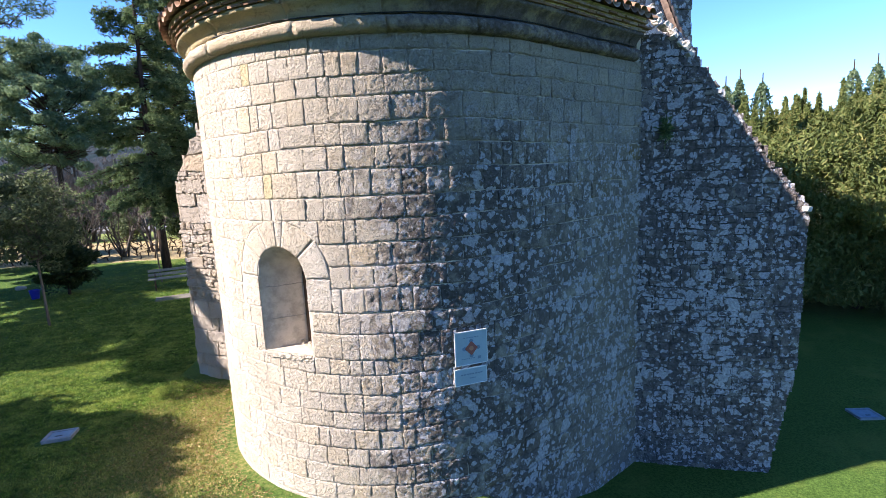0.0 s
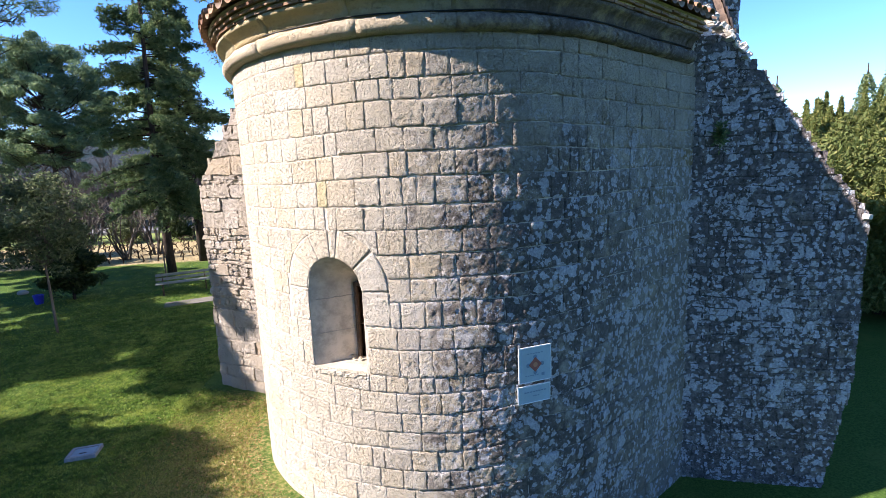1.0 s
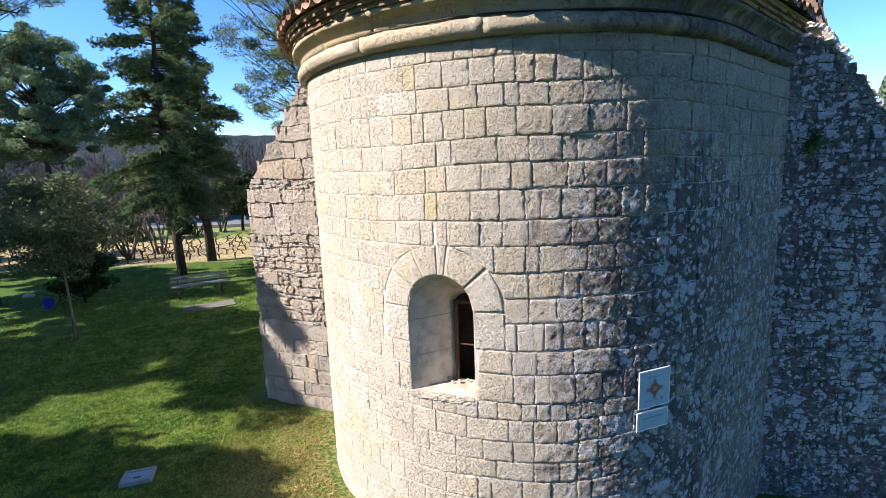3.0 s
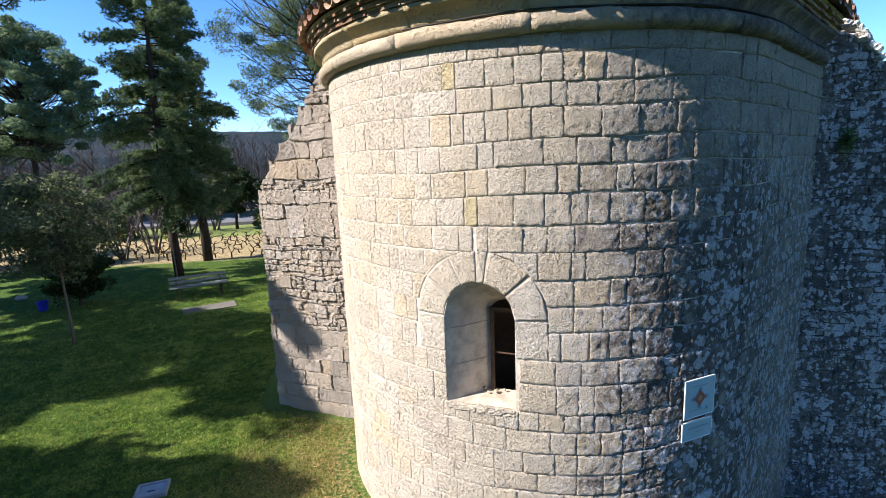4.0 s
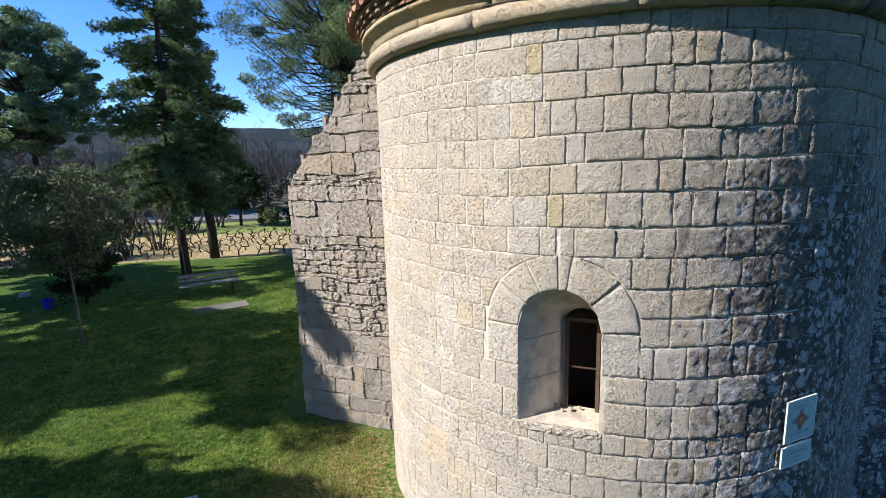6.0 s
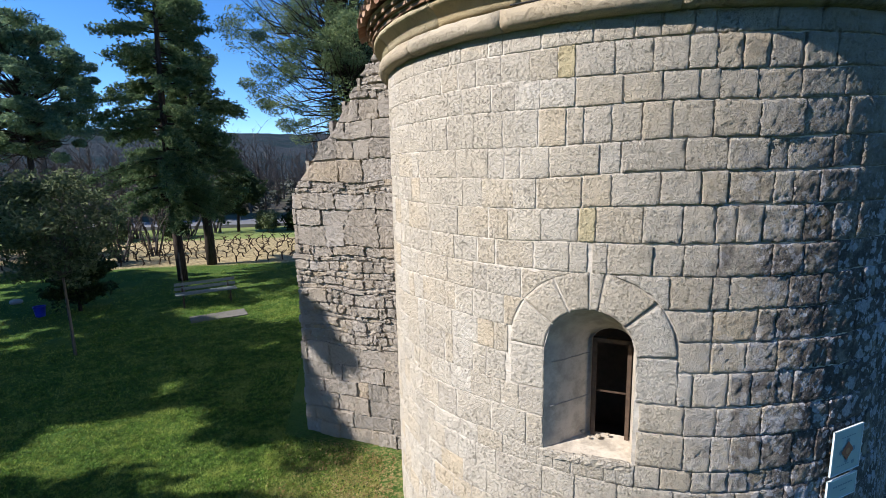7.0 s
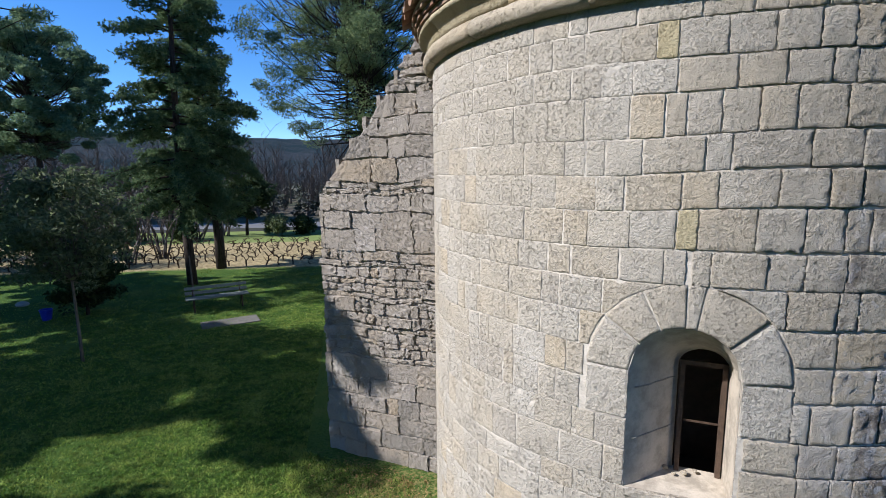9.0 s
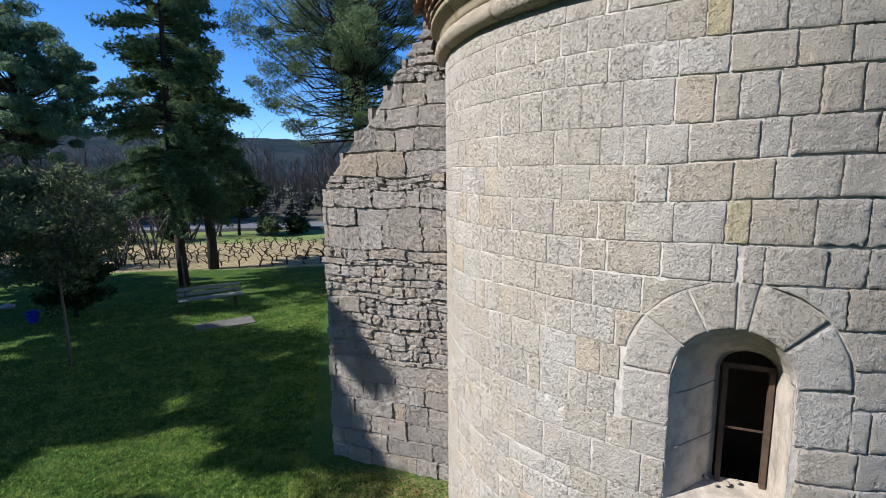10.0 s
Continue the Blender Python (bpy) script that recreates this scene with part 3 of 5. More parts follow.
for k, (u, bk, s) in enumerate(((-0.06, 0.36, 0.024), (0.08, 0.33, 0.027), (0.16, 0.38, 0.02), (0.0, 0.30, 0.016))):
    bm = bmesh.new()
    bmesh.ops.create_icosphere(bm, subdivisions=2, radius=s)
    for v in bm.verts:
        v.co *= 1 + 0.3 * noise.noise(v.co * 40 + Vector((k, 0, 0)))
        v.co.z *= 0.6
    bmesh.ops.translate(bm, vec=window_at(u, WIN_SILL + 0.04 * bk / IN_BACK + s * 0.45, bk), verts=bm.verts)
    tagged(part("loose_stone", bm, DRESSED), "small loose stone lying on the window sill", "stone", "stones on the sill")
for s in sill:
    part("sill_stone", s, STONE, window)


# ---- straight flank walls either side of the apse ----
Flank = namedtuple("Flank", "x0 y0 ux uy nx ny")


def flank(a, b, x0, way):
    """The wall on the line y = a + b x, run from x0 outwards."""
    k = 1 / math.hypot(1, b)
    ux, uy = way * k, way * b * k
    nx, ny = b * k, -k
    return Flank(x0, a + b * x0, ux, uy, nx, ny)


def flank_at(w, wave=0.0):
    return lambda s, z, off: (w.x0 + w.ux * s + w.nx * off, w.y0 + w.uy * s + w.ny * off, z + wave * noise.noise((s * 1.7 + w.x0, z * 2.2, 1.0)))


def rake(foot_s, foot_z, head_s, head_z):
    """How far out the wall goes at a height: upright to foot_z, then raking back."""
    def far(z):
        if z <= foot_z:
            return foot_s
        return foot_s + (head_s - foot_s) * (z - foot_z) / (head_z - foot_z)
    return far


def flank_core(w, far, z0, z1, thick, start, sunk=0.018):
    """A solid mortar-and-rubble core with the raking top."""
    at = flank_at(w)
    zs = [z0 + (z1 - z0) * k / 40 for k in range(41)]
    verts, faces = [], []
    for z in zs:
        e = far(z) - 0.03
        for s, o in ((start, -sunk), (e, -sunk), (e, -thick), (start, -thick)):
            verts.append(at(s, z, o))
    for k in range(40):
        for c in range(4):
            a, b = k * 4 + c, k * 4 + (c + 1) % 4
            faces.append((a, b, b + 4, a + 4))
    faces += [(3, 2, 1, 0), (160, 161, 162, 163)]
    return verts, faces


def flank_blocks(w, far, courses, start, widths, seed, jag=0.05, ragged=0.0):
    r = random.Random(seed)
    at = flank_at(w, 0.05)
    out = []
    for z0, z1 in zip(courses, courses[1:]):
        zm = (z0 + z1) / 2
        end = far(zm) + r.uniform(-jag, jag * 0.6)
        s = start + r.uniform(-0.15, 0.0)
        h = z1 - z0
        while s < end - 0.03:
            small = widths(zm)[0] < 0.13
            wd = r.uniform(*widths(zm)) * (0.7 + h) * r.choice((0.6, 0.9, 1.0, 1.3))
            e = s + wd
            if e > end - 0.09:
                e = end
            split = h > 0.2 and small and r.random() < 0.55
            loose = ragged * (1.0 if small else 0.2)
            zz = [z0, z0 + h * r.uniform(0.35, 0.65), z1] if split else [z0, z1]
            last = e == end
            for p, q in zip(zz, zz[1:]):
                d0, d1 = r.uniform(-0.012, 0.012), r.uniform(-0.012, 0.012)
                out.append((block(lambda z, a=s + 0.006, d=d0, m=zm: a + d * (z - m) * 4, (lambda z, j=r.uniform(-jag, jag * 0.4): far(z) + j) if last else (lambda z, b=e - 0.006, d=d1, m=zm: b + d * (z - m) * 4), p + r.uniform(-0.01, 0.01), q + r.uniform(-0.012, 0.006), at, r.uniform(0.004, 0.011), r.uniform(-0.005 - 0.022 * loose, 0.018 + 0.02 * loose), r.random(), unit=1.0, deep=0.09, edge=r.uniform(0.006, 0.014 + 0.012 * loose), worn=r.uniform(0.003, 0.008 + 0.012 * loose), gap=0.004 + 0.009 * loose, wild=r.uniform(1.5, 3.2 + loose), chunk=0.006 + 0.008 * loose), (s + e) / 2, (p + q) / 2))
            s = e
    return out


def end_blocks(w, far, courses, thick, seed):
    """The end face of a flank wall, seen edge-on: one quoin or two to a course."""
    r = random.Random(seed)
    out = []
    for z0, z1 in zip(courses, courses[1:]):
        e = far((z0 + z1) / 2)
        at = lambda s, z, off, e=e: (w.x0 + w.ux * (e + off) + w.nx * -s, w.y0 + w.uy * (e + off) + w.ny * -s, z)
        cut = r.uniform(0.3, 0.6) * thick
        for a, b in ((0.0, cut), (cut, thick)):
            out.append(block(lambda z, a=a: a, lambda z, b=b: b, z0, z1, at, 0.008, r.uniform(-0.01, 0.01), r.random(), unit=1.0, deep=0.06))
    return out


# the sunny flank: squared blocks above and below a belt of thin rubble
LEFT = flank(7.175, -0.656, -2.30, -1)
left_far = rake(2.77, 4.05, 0.92, 6.35)
LEFT_COURSES = [0.0, 0.26, 0.50, 0.78, 1.05, 1.32, 1.64, 1.72, 1.86, 1.94, 2.09, 2.17, 2.33, 2.55, 2.63, 2.77, 2.86, 3.03, 3.12, 3.28, 3.60, 3.85, 4.10, 4.18, 4.28, 4.60, 4.90, 5.18, 5.46, 5.56, 5.76, 5.94, 6.18, 6.36]
wall_left = tagged(new("wall_left"), "raking flank wall of rough grey limestone and rubble", "wall", kind="structure")
part("mortar_core", flank_core(LEFT, left_far, -0.1, 6.34, 0.95, -0.8, 0.034), GREY_MORTAR, wall_left)


def left_widths(z):
    return (0.11, 0.32) if 1.64 < z < 3.28 or 4.10 < z < 4.28 or z > 5.46 else (0.32, 0.60)


def right_widths(z):
    return (0.10, 0.30)


shapes = [s for s, _, _ in flank_blocks(LEFT, left_far, LEFT_COURSES, 0.1, left_widths, 5, 0.09, 0.7)]
for shape in shapes[:300]:
    part("stone", shape, GREY_BLOCK, wall_left)
part("end_quoins", joined(shapes[300:] + end_blocks(LEFT, left_far, LEFT_COURSES, 0.95, 6)), GREY_BLOCK, wall_left)["kind"] = "stuff"

# the shaded flank: small rubble in rough courses
RIGHT = flank(8.365, -0.393, 2.2, 1)
right_face = rake(3.78, 3.26, 1.90, 5.95)


def right_far(z):
    """The end of the shaded flank leans in a little towards its foot."""
    return right_face(z) - 0.16 * max(0.0, 0.9 - z)


RIGHT_COURSES = [-1.15]
while RIGHT_COURSES[-1] < 5.9:
    RIGHT_COURSES.append(RIGHT_COURSES[-1] + rng.choice((0.10, 0.13, 0.16, 0.19, 0.24)))
wall_right = tagged(new("wall_right"), "shaded raking flank wall of lichen-spotted rubble stone", "wall", kind="structure")
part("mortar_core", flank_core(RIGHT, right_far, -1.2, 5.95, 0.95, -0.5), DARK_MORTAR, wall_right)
near, rest = [], []
for shape, s, z in flank_blocks(RIGHT, right_far, RIGHT_COURSES, 0.3, right_widths, 9):
    (near if z > 1.1 and len(near) < 300 else rest).append(shape)
for shape in near:
    part("stone", shape, RUBBLE, wall_right)
part("stone_rest", joined(rest + end_blocks(RIGHT, right_far, RIGHT_COURSES, 0.95, 8)), RUBBLE, wall_right, "lichen-spotted rubble")["kind"] = "stuff"


# ---- cornice and roof of the apse ----
LIFT = APSE_TOP - 5.27


def swept(profile, t0, t1, step=1.5, wobble=0.0, seed=0):
    """A moulding: (offset, height) points carried round the apse."""
    n = max(2, int((t1 - t0) / step) + 1)
    verts, faces = [], []
    m = len(profile)
    for i in range(n):
        th = t0 + (t1 - t0) * i / (n - 1)
        for j, (o, z) in enumerate(profile):
            w = wobble * noise.noise((th * 0.35 + seed, j * 0.9, seed * 3.1))
            verts.append(apse_at(th, z + LIFT + w, o + w))
    for i in range(n - 1):
        for j in range(m):
            a, b = i * m + j, i * m + (j + 1) % m
            faces.append((a, a + m, b + m, b))
    faces += [tuple(range(m)), tuple(range((n - 1) * m, n * m))[::-1]]
    return verts, faces


cornice = tagged(new("cornice"), "pale carved stone cornice with roll moulding and tiled eaves course", "cornice", kind="structure")
ROLL = [(-0.10, 5.262), (0.02, 5.266)] + [(0.03 + 0.085 * math.cos(a), 5.355 + 0.085 * math.sin(a)) for a in [radians(d) for d in range(-70, 111, 20)]] + [(0.0, 5.445), (-0.10, 5.445)]
COVE = [(-0.10, 5.452), (0.045, 5.452), (0.05, 5.49), (0.068, 5.53), (0.105, 5.57), (0.15, 5.592), (0.16, 5.605), (0.16, 5.635), (-0.10, 5.635)]
r = random.Random(31)
th = -106.0
k = 0
while th < 76:
    e = min(th + deg_of(r.uniform(0.9, 1.5)), 78)
    part("roll_stone", swept(ROLL, th + 0.03, e - 0.03, wobble=0.012, seed=k), DRESSED, cornice, smooth=True)
    th, k = e, k + 1
th = -106.0
while th < 76:
    e = min(th + deg_of(r.uniform(0.8, 1.3)), 78)
    part("cove_stone", swept(COVE, th + 0.03, e - 0.03, wobble=0.006, seed=k), COVE_STONE, cornice, smooth=True)
    th, k = e, k + 1
# tile-and-mortar eaves: three stepped layers
for z, o in ((5.642, 0.175), (5.69, 0.205), (5.738, 0.235)):
    bricks = []
    th = -106.0
    while th < 77:
        e = th + deg_of(r.uniform(0.19, 0.23))
        d = r.uniform(-0.012, 0.012)
        bricks.append(swept([(-0.05, z), (o + d, z + r.uniform(-0.003, 0.003)), (o + d, z + 0.028), (-0.05, z + 0.028)], th + 0.12, e - 0.12, 2.0))
        th = e
    part("eaves_course", joined(bricks), TILE, cornice, "course of thin terracotta tiles")["kind"] = "stuff"
part("eaves_mortar", swept([(-0.05, 5.63), (0.13, 5.63), (0.16, 5.69), (0.19, 5.75), (0.21, 5.79), (-0.05, 5.79)], -106, 77), MORTAR, cornice)
cable = tagged(part("cable", tube([apse_at(t, LIFT + 5.452 + 0.006 * math.sin(t * 0.21), 0.065) for t in range(-46, 77, 2)], [0.007] * 62, 6), BLACK), "thin black cable running along the stone cornice", "cable")

roof = tagged(new("roof_apse"), "half-conical roof of old terracotta barrel tiles", "roof", kind="structure")


def barrel(th, r0, r1, z0, z1, half, up, cover=True):
    """One barrel tile lying on the slope of the half cone; r0, r1: out from the middle."""
    a, run = radians(min(th, STRAIGHT)), 2.945 * radians(max(0.0, th - STRAIGHT))
    out, side = Vector((math.sin(a), -math.cos(a), 0)), Vector((math.cos(a), math.sin(a), 0))
    verts, faces = [], []
    n = 7
    sgn = 1 if cover else -1
    for r_, z_, s_ in ((r0, z0, 1.0), (r1, z1, 0.82)):
        for ring in (0.0, 0.014):
            for i in range(n):
                t = math.pi * i / (n - 1)
                h = half * s_ - ring
                p = Vector((CX, CY, 0)) + side * run + out * r_ - side * (h * math.cos(t)) + Vector((0, 0, z_ + up + sgn * h * 0.75 * math.sin(t)))
                verts.append(tuple(p))
    for i in range(n - 1):
        for a_, b_ in ((0, 2 * n), (n, 3 * n)):
            faces.append((a_ + i, a_ + i + 1, b_ + i + 1, b_ + i))
        faces.append((i, i + 1, n + i + 1, n + i))
    return verts, faces


EAVE_Z, ROOF_RISE = 5.79 + LIFT, 0.42
inner = []
th = -104.0
while th < 77:
    rr = apse_r(th)
    for k in range(6):
        r0 = rr + 0.335 - 0.42 * k
        r1 = r0 - 0.48
        if r1 < 0.35:
            continue
        z0, z1 = EAVE_Z + ROOF_RISE * 0.42 * k, EAVE_Z + ROOF_RISE * (0.42 * k + 0.48)
        half = 0.098 * min(1.0, r0 / rr)
        for cover in (True, False):
            shape = barrel(th + (0 if cover else 2.05) + r.uniform(-0.2, 0.2), r0 + r.uniform(-0.02, 0.02), r1, z0, z1, half, 0.055 if cover else 0.06, cover)
            if k == 0:
                part("roof_tile", shape, TILE, roof, smooth=True)
            else:
                inner.append(shape)
    th += 4.1
part("roof_tiles_upper", joined(inner), TILE, roof, "rows of terracotta tiles", smooth=True)["kind"] = "stuff"
part("roof_bed", ([(CX, CY, 6.99 + LIFT)] + [apse_at(-106 + 3 * k, EAVE_Z + 0.01, 0.24) for k in range(62)] + [apse_at(-106 + 3 * k, EAVE_Z - 0.03, 0.0) for k in range(62)],
                  [(0, k, k + 1) for k in range(1, 62)] + [(k, k + 62, k + 63, k + 1) for k in range(1, 62)]), MORTAR, roof)

# ---- the nave behind: walls and a steep tiled roof whose verge shows over the shaded flank ----
nave = tagged(new("wall_nave"), "plain rubble nave walls behind the apse", "wall", kind="structure")


def back_of(w, s, z, back):
    return (w.x0 + w.ux * s - w.nx * back, w.y0 + w.uy * s - w.ny * back, z)


def prism(corners, z0, z1):
    n = len(corners)
    v = [(x, y, z) for z in (z0, z1) for x, y in corners]
    return v, [tuple(range(n))[::-1], tuple(range(n, 2 * n))] + [(i, (i + 1) % n, n + (i + 1) % n, n + i) for i in range(n)]


AX = Vector((-0.12, 0.993, 0))
RI = Vector((0.993, 0.12, 0))
# darker copy of the roof tile: the verge's shade is put into its colour
DIM_TILE = plain("dim_tile", (0.12, 0.088, 0.07), 0.9, vary=0.5, scale=12.0)
CORNER = Vector((4.95, 8.0, 0))
body, faces = [], []
for z, out in ((-1.2, 0.42), (5.25, 0.38), (5.7, 0.20), (6.15, 0.03), (9.2, 0.0)):
    for p in (CORNER + RI * out, CORNER + AX * 16 + RI * out, CORNER + AX * 16 - RI * 4.2, CORNER - RI * 4.2):
        body.append((p.x, p.y, z))
for k in range(4):
    for c in range(4):
        faces.append((k * 4 + c, k * 4 + (c + 1) % 4, k * 4 + 4 + (c + 1) % 4, k * 4 + 4 + c))
part("nave_body", (body, faces + [(16, 17, 18, 19)]), RUBBLE, nave, "rubble stone side and back walls")
for k in range(18):
    z = 5.2 + 0.2 * k
    o = 0.40 * smooth01((6.2 - z) / 1.0) - 0.10
    m = Matrix.Translation(CORNER + RI * o + Vector((0, 0, z))) @ Matrix(((RI.x, AX.x, 0, 0), (RI.y, AX.y, 0, 0), (0, 0, 1, 0), (0, 0, 0, 1)))
    part("quoin", box(-0.25, -0.03, 0.006, 0.10 + 0.025 * (k % 2), 0.3, 0.194, 0.012, m), RUBBLE, nave)
WHITE_MORTAR = plain("white_lime_fillet", (0.58, 0.55, 0.49), 0.9, vary=0.3, scale=9.0, relief=0.7, dist=0.02)
r = random.Random(77)
for k in range(12):
    f = k / 11
    p = Vector((3.66 + 0.50 * f + r.uniform(-0.03, 0.03), 6.98 - 0.22 * f, 6.38 - 0.72 * f + r.uniform(-0.03, 0.03)))
    m = Matrix.Translation(p) @ Matrix.Rotation(radians(50 + r.uniform(-9, 9)), 4, "Y") @ Matrix.Rotation(radians(r.uniform(-12, 12)), 4, "X")
    bm = box(-0.04, -0.09, -0.10, 0.03, 0.12, r.uniform(-0.03, 0.0), 0.012, m)
    for v in bm.verts:
        v.co += Vector((r.uniform(-1, 1), r.uniform(-1, 1), r.uniform(-1, 1))) * 0.01
    part("mortar_fillet", bm, WHITE_MORTAR, wall_right, "white lime mortar along the raking top")
part("corner_stone", box(-0.07, -0.07, -0.04, 0.05, 0.07, 0.04, 0.02, pose(5.70, 6.16, 3.27, 6, 8, 20)), WHITE_MORTAR, wall_right, "pale stone on the wall corner")
nave_roof = tagged(new("roof_nave"), "nave roof of brown terracotta tiles", "roof", kind="structure")
MIDR = CORNER - RI * 2.1
RIDGE, PITCH = 10.6, 0.5
rows = []
for sgn in (-1, 1):
    for k in range(27):
        for j in range(5):
            a = MIDR + AX * (-0.1 + 0.6 * k) + RI * sgn * (0.05 + 0.41 * j)
            b = a + RI * sgn * 0.46
            za, zb = RIDGE - PITCH * (0.05 + 0.41 * j), RIDGE - PITCH * (0.51 + 0.41 * j)
            for q in range(3):
                o = AX * 0.2 * q
                v, f = [], []
                for p, z in ((b, zb), (a, za)):
                    for i in range(5):
                        t = math.pi * i / 4
                        v.append(tuple(p + o + AX * (0.1 * math.cos(t)) + Vector((0, 0, z + 0.08 * math.sin(t) + (0.03 if p is b else 0)))))
                for i in range(4):
                    f.append((i, i + 1, i + 6, i + 5))
                rows.append((v, f))
part("roof_tiles", joined(rows), TILE, nave_roof, smooth=True)["kind"] = "stuff"
r = random.Random(78)
for k in range(14):
    f = k / 13
    m = Matrix.Translation((4.42 - 0.74 * f, 7.05 + 0.30 * f, 5.30 + 2.1 * f)) @ Matrix.Rotation(radians(68 + r.uniform(-3, 3)), 4, "Y") @ Matrix.Rotation(radians(r.uniform(-4, 4)), 4, "Z")
    v, fc = [], []
    for x_, grow in ((-0.13, 1.0), (0.13, 0.85)):
        for i in range(7):
            t = math.pi * i / 6
            v.append(tuple(m @ Vector((x_, 0.10 * grow * math.cos(t), 0.09 * grow * math.sin(t)))))
        for i in range(7):
            t = math.pi * i / 6
            v.append(tuple(m @ Vector((x_, 0.085 * grow * math.cos(t), 0.075 * grow * math.sin(t)))))
    for i in range(6):
        fc += [(i, i + 1, i + 15, i + 14), (i + 7, i + 21, i + 22, i + 8), (i, i + 7, i + 8, i + 1)]
    part("verge_tile", (v, fc), DIM_TILE, nave_roof, smooth=True)
gable = []
for d in (0.0, 16.0):
    o = MIDR + AX * d
    gable += [tuple(o - RI * 2.1 + Vector((0, 0, 9.2))), tuple(o + RI * 2.1 + Vector((0, 0, 9.2))), tuple(o + Vector((0, 0, RIDGE - 0.02)))]
part("roof_deck", (gable, [(0, 1, 2), (5, 4, 3), (0, 2, 5, 3), (1, 4, 5, 2)]), RUBBLE, nave_roof, "rubble gable under the tiles")

# ---- the information plates on the wall ----
PLATE = plain("pale_blue_plate", (0.33, 0.43, 0.46), 0.35, 0.0, 0.10, 9.0, 0.05)
PLATE_EDGE = plain("white_edge", (0.72, 0.74, 0.74), 0.4, vary=0.08)
INK = plain("blue_grey_ink", (0.16, 0.24, 0.30), 0.5, vary=0.05)
RED = plain("faded_red_ink", (0.34, 0.10, 0.075), 0.5, vary=0.1)
ORANGE = plain("faded_orange_ink", (0.55, 0.22, 0.12), 0.5, vary=0.1)


def flat_shape(points, z):
    return [(x, y, z) for x, y in points], [tuple(range(len(points)))]


def disc(cx, cy, r_, z, n=14):
    return flat_shape([(cx + r_ * math.cos(2 * math.pi * k / n), cy + r_ * math.sin(2 * math.pi * k / n)) for k in range(n)], z)


def strip(x0, y0, x1, y1, z):
    return flat_shape([(x0, y0), (x1, y0), (x1, y1), (x0, y1)], z)


def sign_plate(name, label, th, zc, w, h, prints):
    """A thin plate standing a little off the wall; local x across, y up, z out."""
    a = radians(th)
    r_ = apse_r(th) + 0.035
    m = Matrix(((math.cos(a), 0, math.sin(a), CX + r_ * math.sin(a)), (math.sin(a), 0, -math.cos(a), CY - r_ * math.cos(a)), (0, 1, 0, zc), (0, 0, 0, 1)))
    top = tagged(new(name), label, "sign")
    top.matrix_world = m
    plate = part("plate", box(-w / 2, -h / 2, -0.006, w / 2, h / 2, 0.006, 0.0015), PLATE, top)
    for x0, y0, x1, y1 in ((-w / 2, -h / 2, -w / 2 + 0.010, h / 2), (w / 2 - 0.006, -h / 2, w / 2, h / 2), (-w / 2, h / 2 - 0.010, w / 2, h / 2), (-w / 2, -h / 2, w / 2, -h / 2 + 0.006)):
        part("edge_strip", box(x0 - 0.001, y0 - 0.001, 0.0, x1 + 0.001, y1 + 0.001, 0.010), PLATE_EDGE, plate)
    for x in (-w / 2 + 0.03, w / 2 - 0.03):
        part("spacer", box(x - 0.008, -0.008, -0.045, x + 0.008, 0.008, -0.005), IRON, top)
    for name_, shape, mat in prints:
        part(name_, shape, mat, plate)
    return top


F = 0.0095
emblem = [("emblem_disc", disc(0.09 * math.cos(t), -0.005 + 0.09 * math.sin(t), 0.026, F), INK) for t in (0, math.pi / 2, math.pi, 3 * math.pi / 2)]
emblem += [("emblem_diamond", flat_shape([(0, 0.085), (0.085, -0.005), (0, -0.095), (-0.085, -0.005)], F + 0.002), RED),
          ("emblem_star", disc(0, -0.005, 0.03, F + 0.004, 8), ORANGE),
          ("text_bar", joined([strip(-0.10 + 0.035 * k, 0.125, -0.075 + 0.035 * k, 0.135, F) for k in range(6)]), INK),
          ("text_bar", joined([strip(-0.13 + 0.03 * k, -0.135, -0.108 + 0.03 * k, -0.125, F) for k in range(6)]), INK),
          ("text_bar", strip(0.08, -0.15, 0.12, -0.115, F), INK)]
sign_plate("information_sign", "pale blue metal plate with a faded red emblem", 12.2, 1.97, 0.42, 0.42, emblem)
sign_plate("name_plate", "small pale blue plate with a line of lettering", 11.9, 1.615, 0.42, 0.21, [("text_bar", joined([strip(-0.13 + 0.036 * k, 0.02, -0.102 + 0.036 * k, 0.035, F) for k in range(8)]), INK), ("text_bar", joined([strip(-0.02 + 0.03 * k, -0.03, 0.004 + 0.03 * k, -0.018, F) for k in range(3)]), INK)])


# ---- trees ----
def leaf_quads(centers, size, seed, flat=0.6, droop=0.0, per=1, slim=0.38):
    """Small leaf sprays at the given places: two-triangle blades turned at random."""
    g = np.random.default_rng(seed)
    c = np.repeat(np.asarray(centers, float), per, 0)
    n = len(c)
    a = g.normal(size=(n, 3))
    a[:, 2] = a[:, 2] * flat - droop
    a /= np.linalg.norm(a, axis=1, keepdims=True)
    b = np.cross(a, g.normal(size=(n, 3)))
    b /= np.linalg.norm(b, axis=1, keepdims=True) + 1e-9
    s = size * g.uniform(0.6, 1.4, (n, 1))
    a, b = a * s, b * s * slim
    v = np.stack([c - a - b * 0.3, c - a * 0.2 + b, c + a, c - a * 0.2 - b], 1).reshape(-1, 3)
    f = np.arange(4 * n).reshape(n, 4)
    return v, f


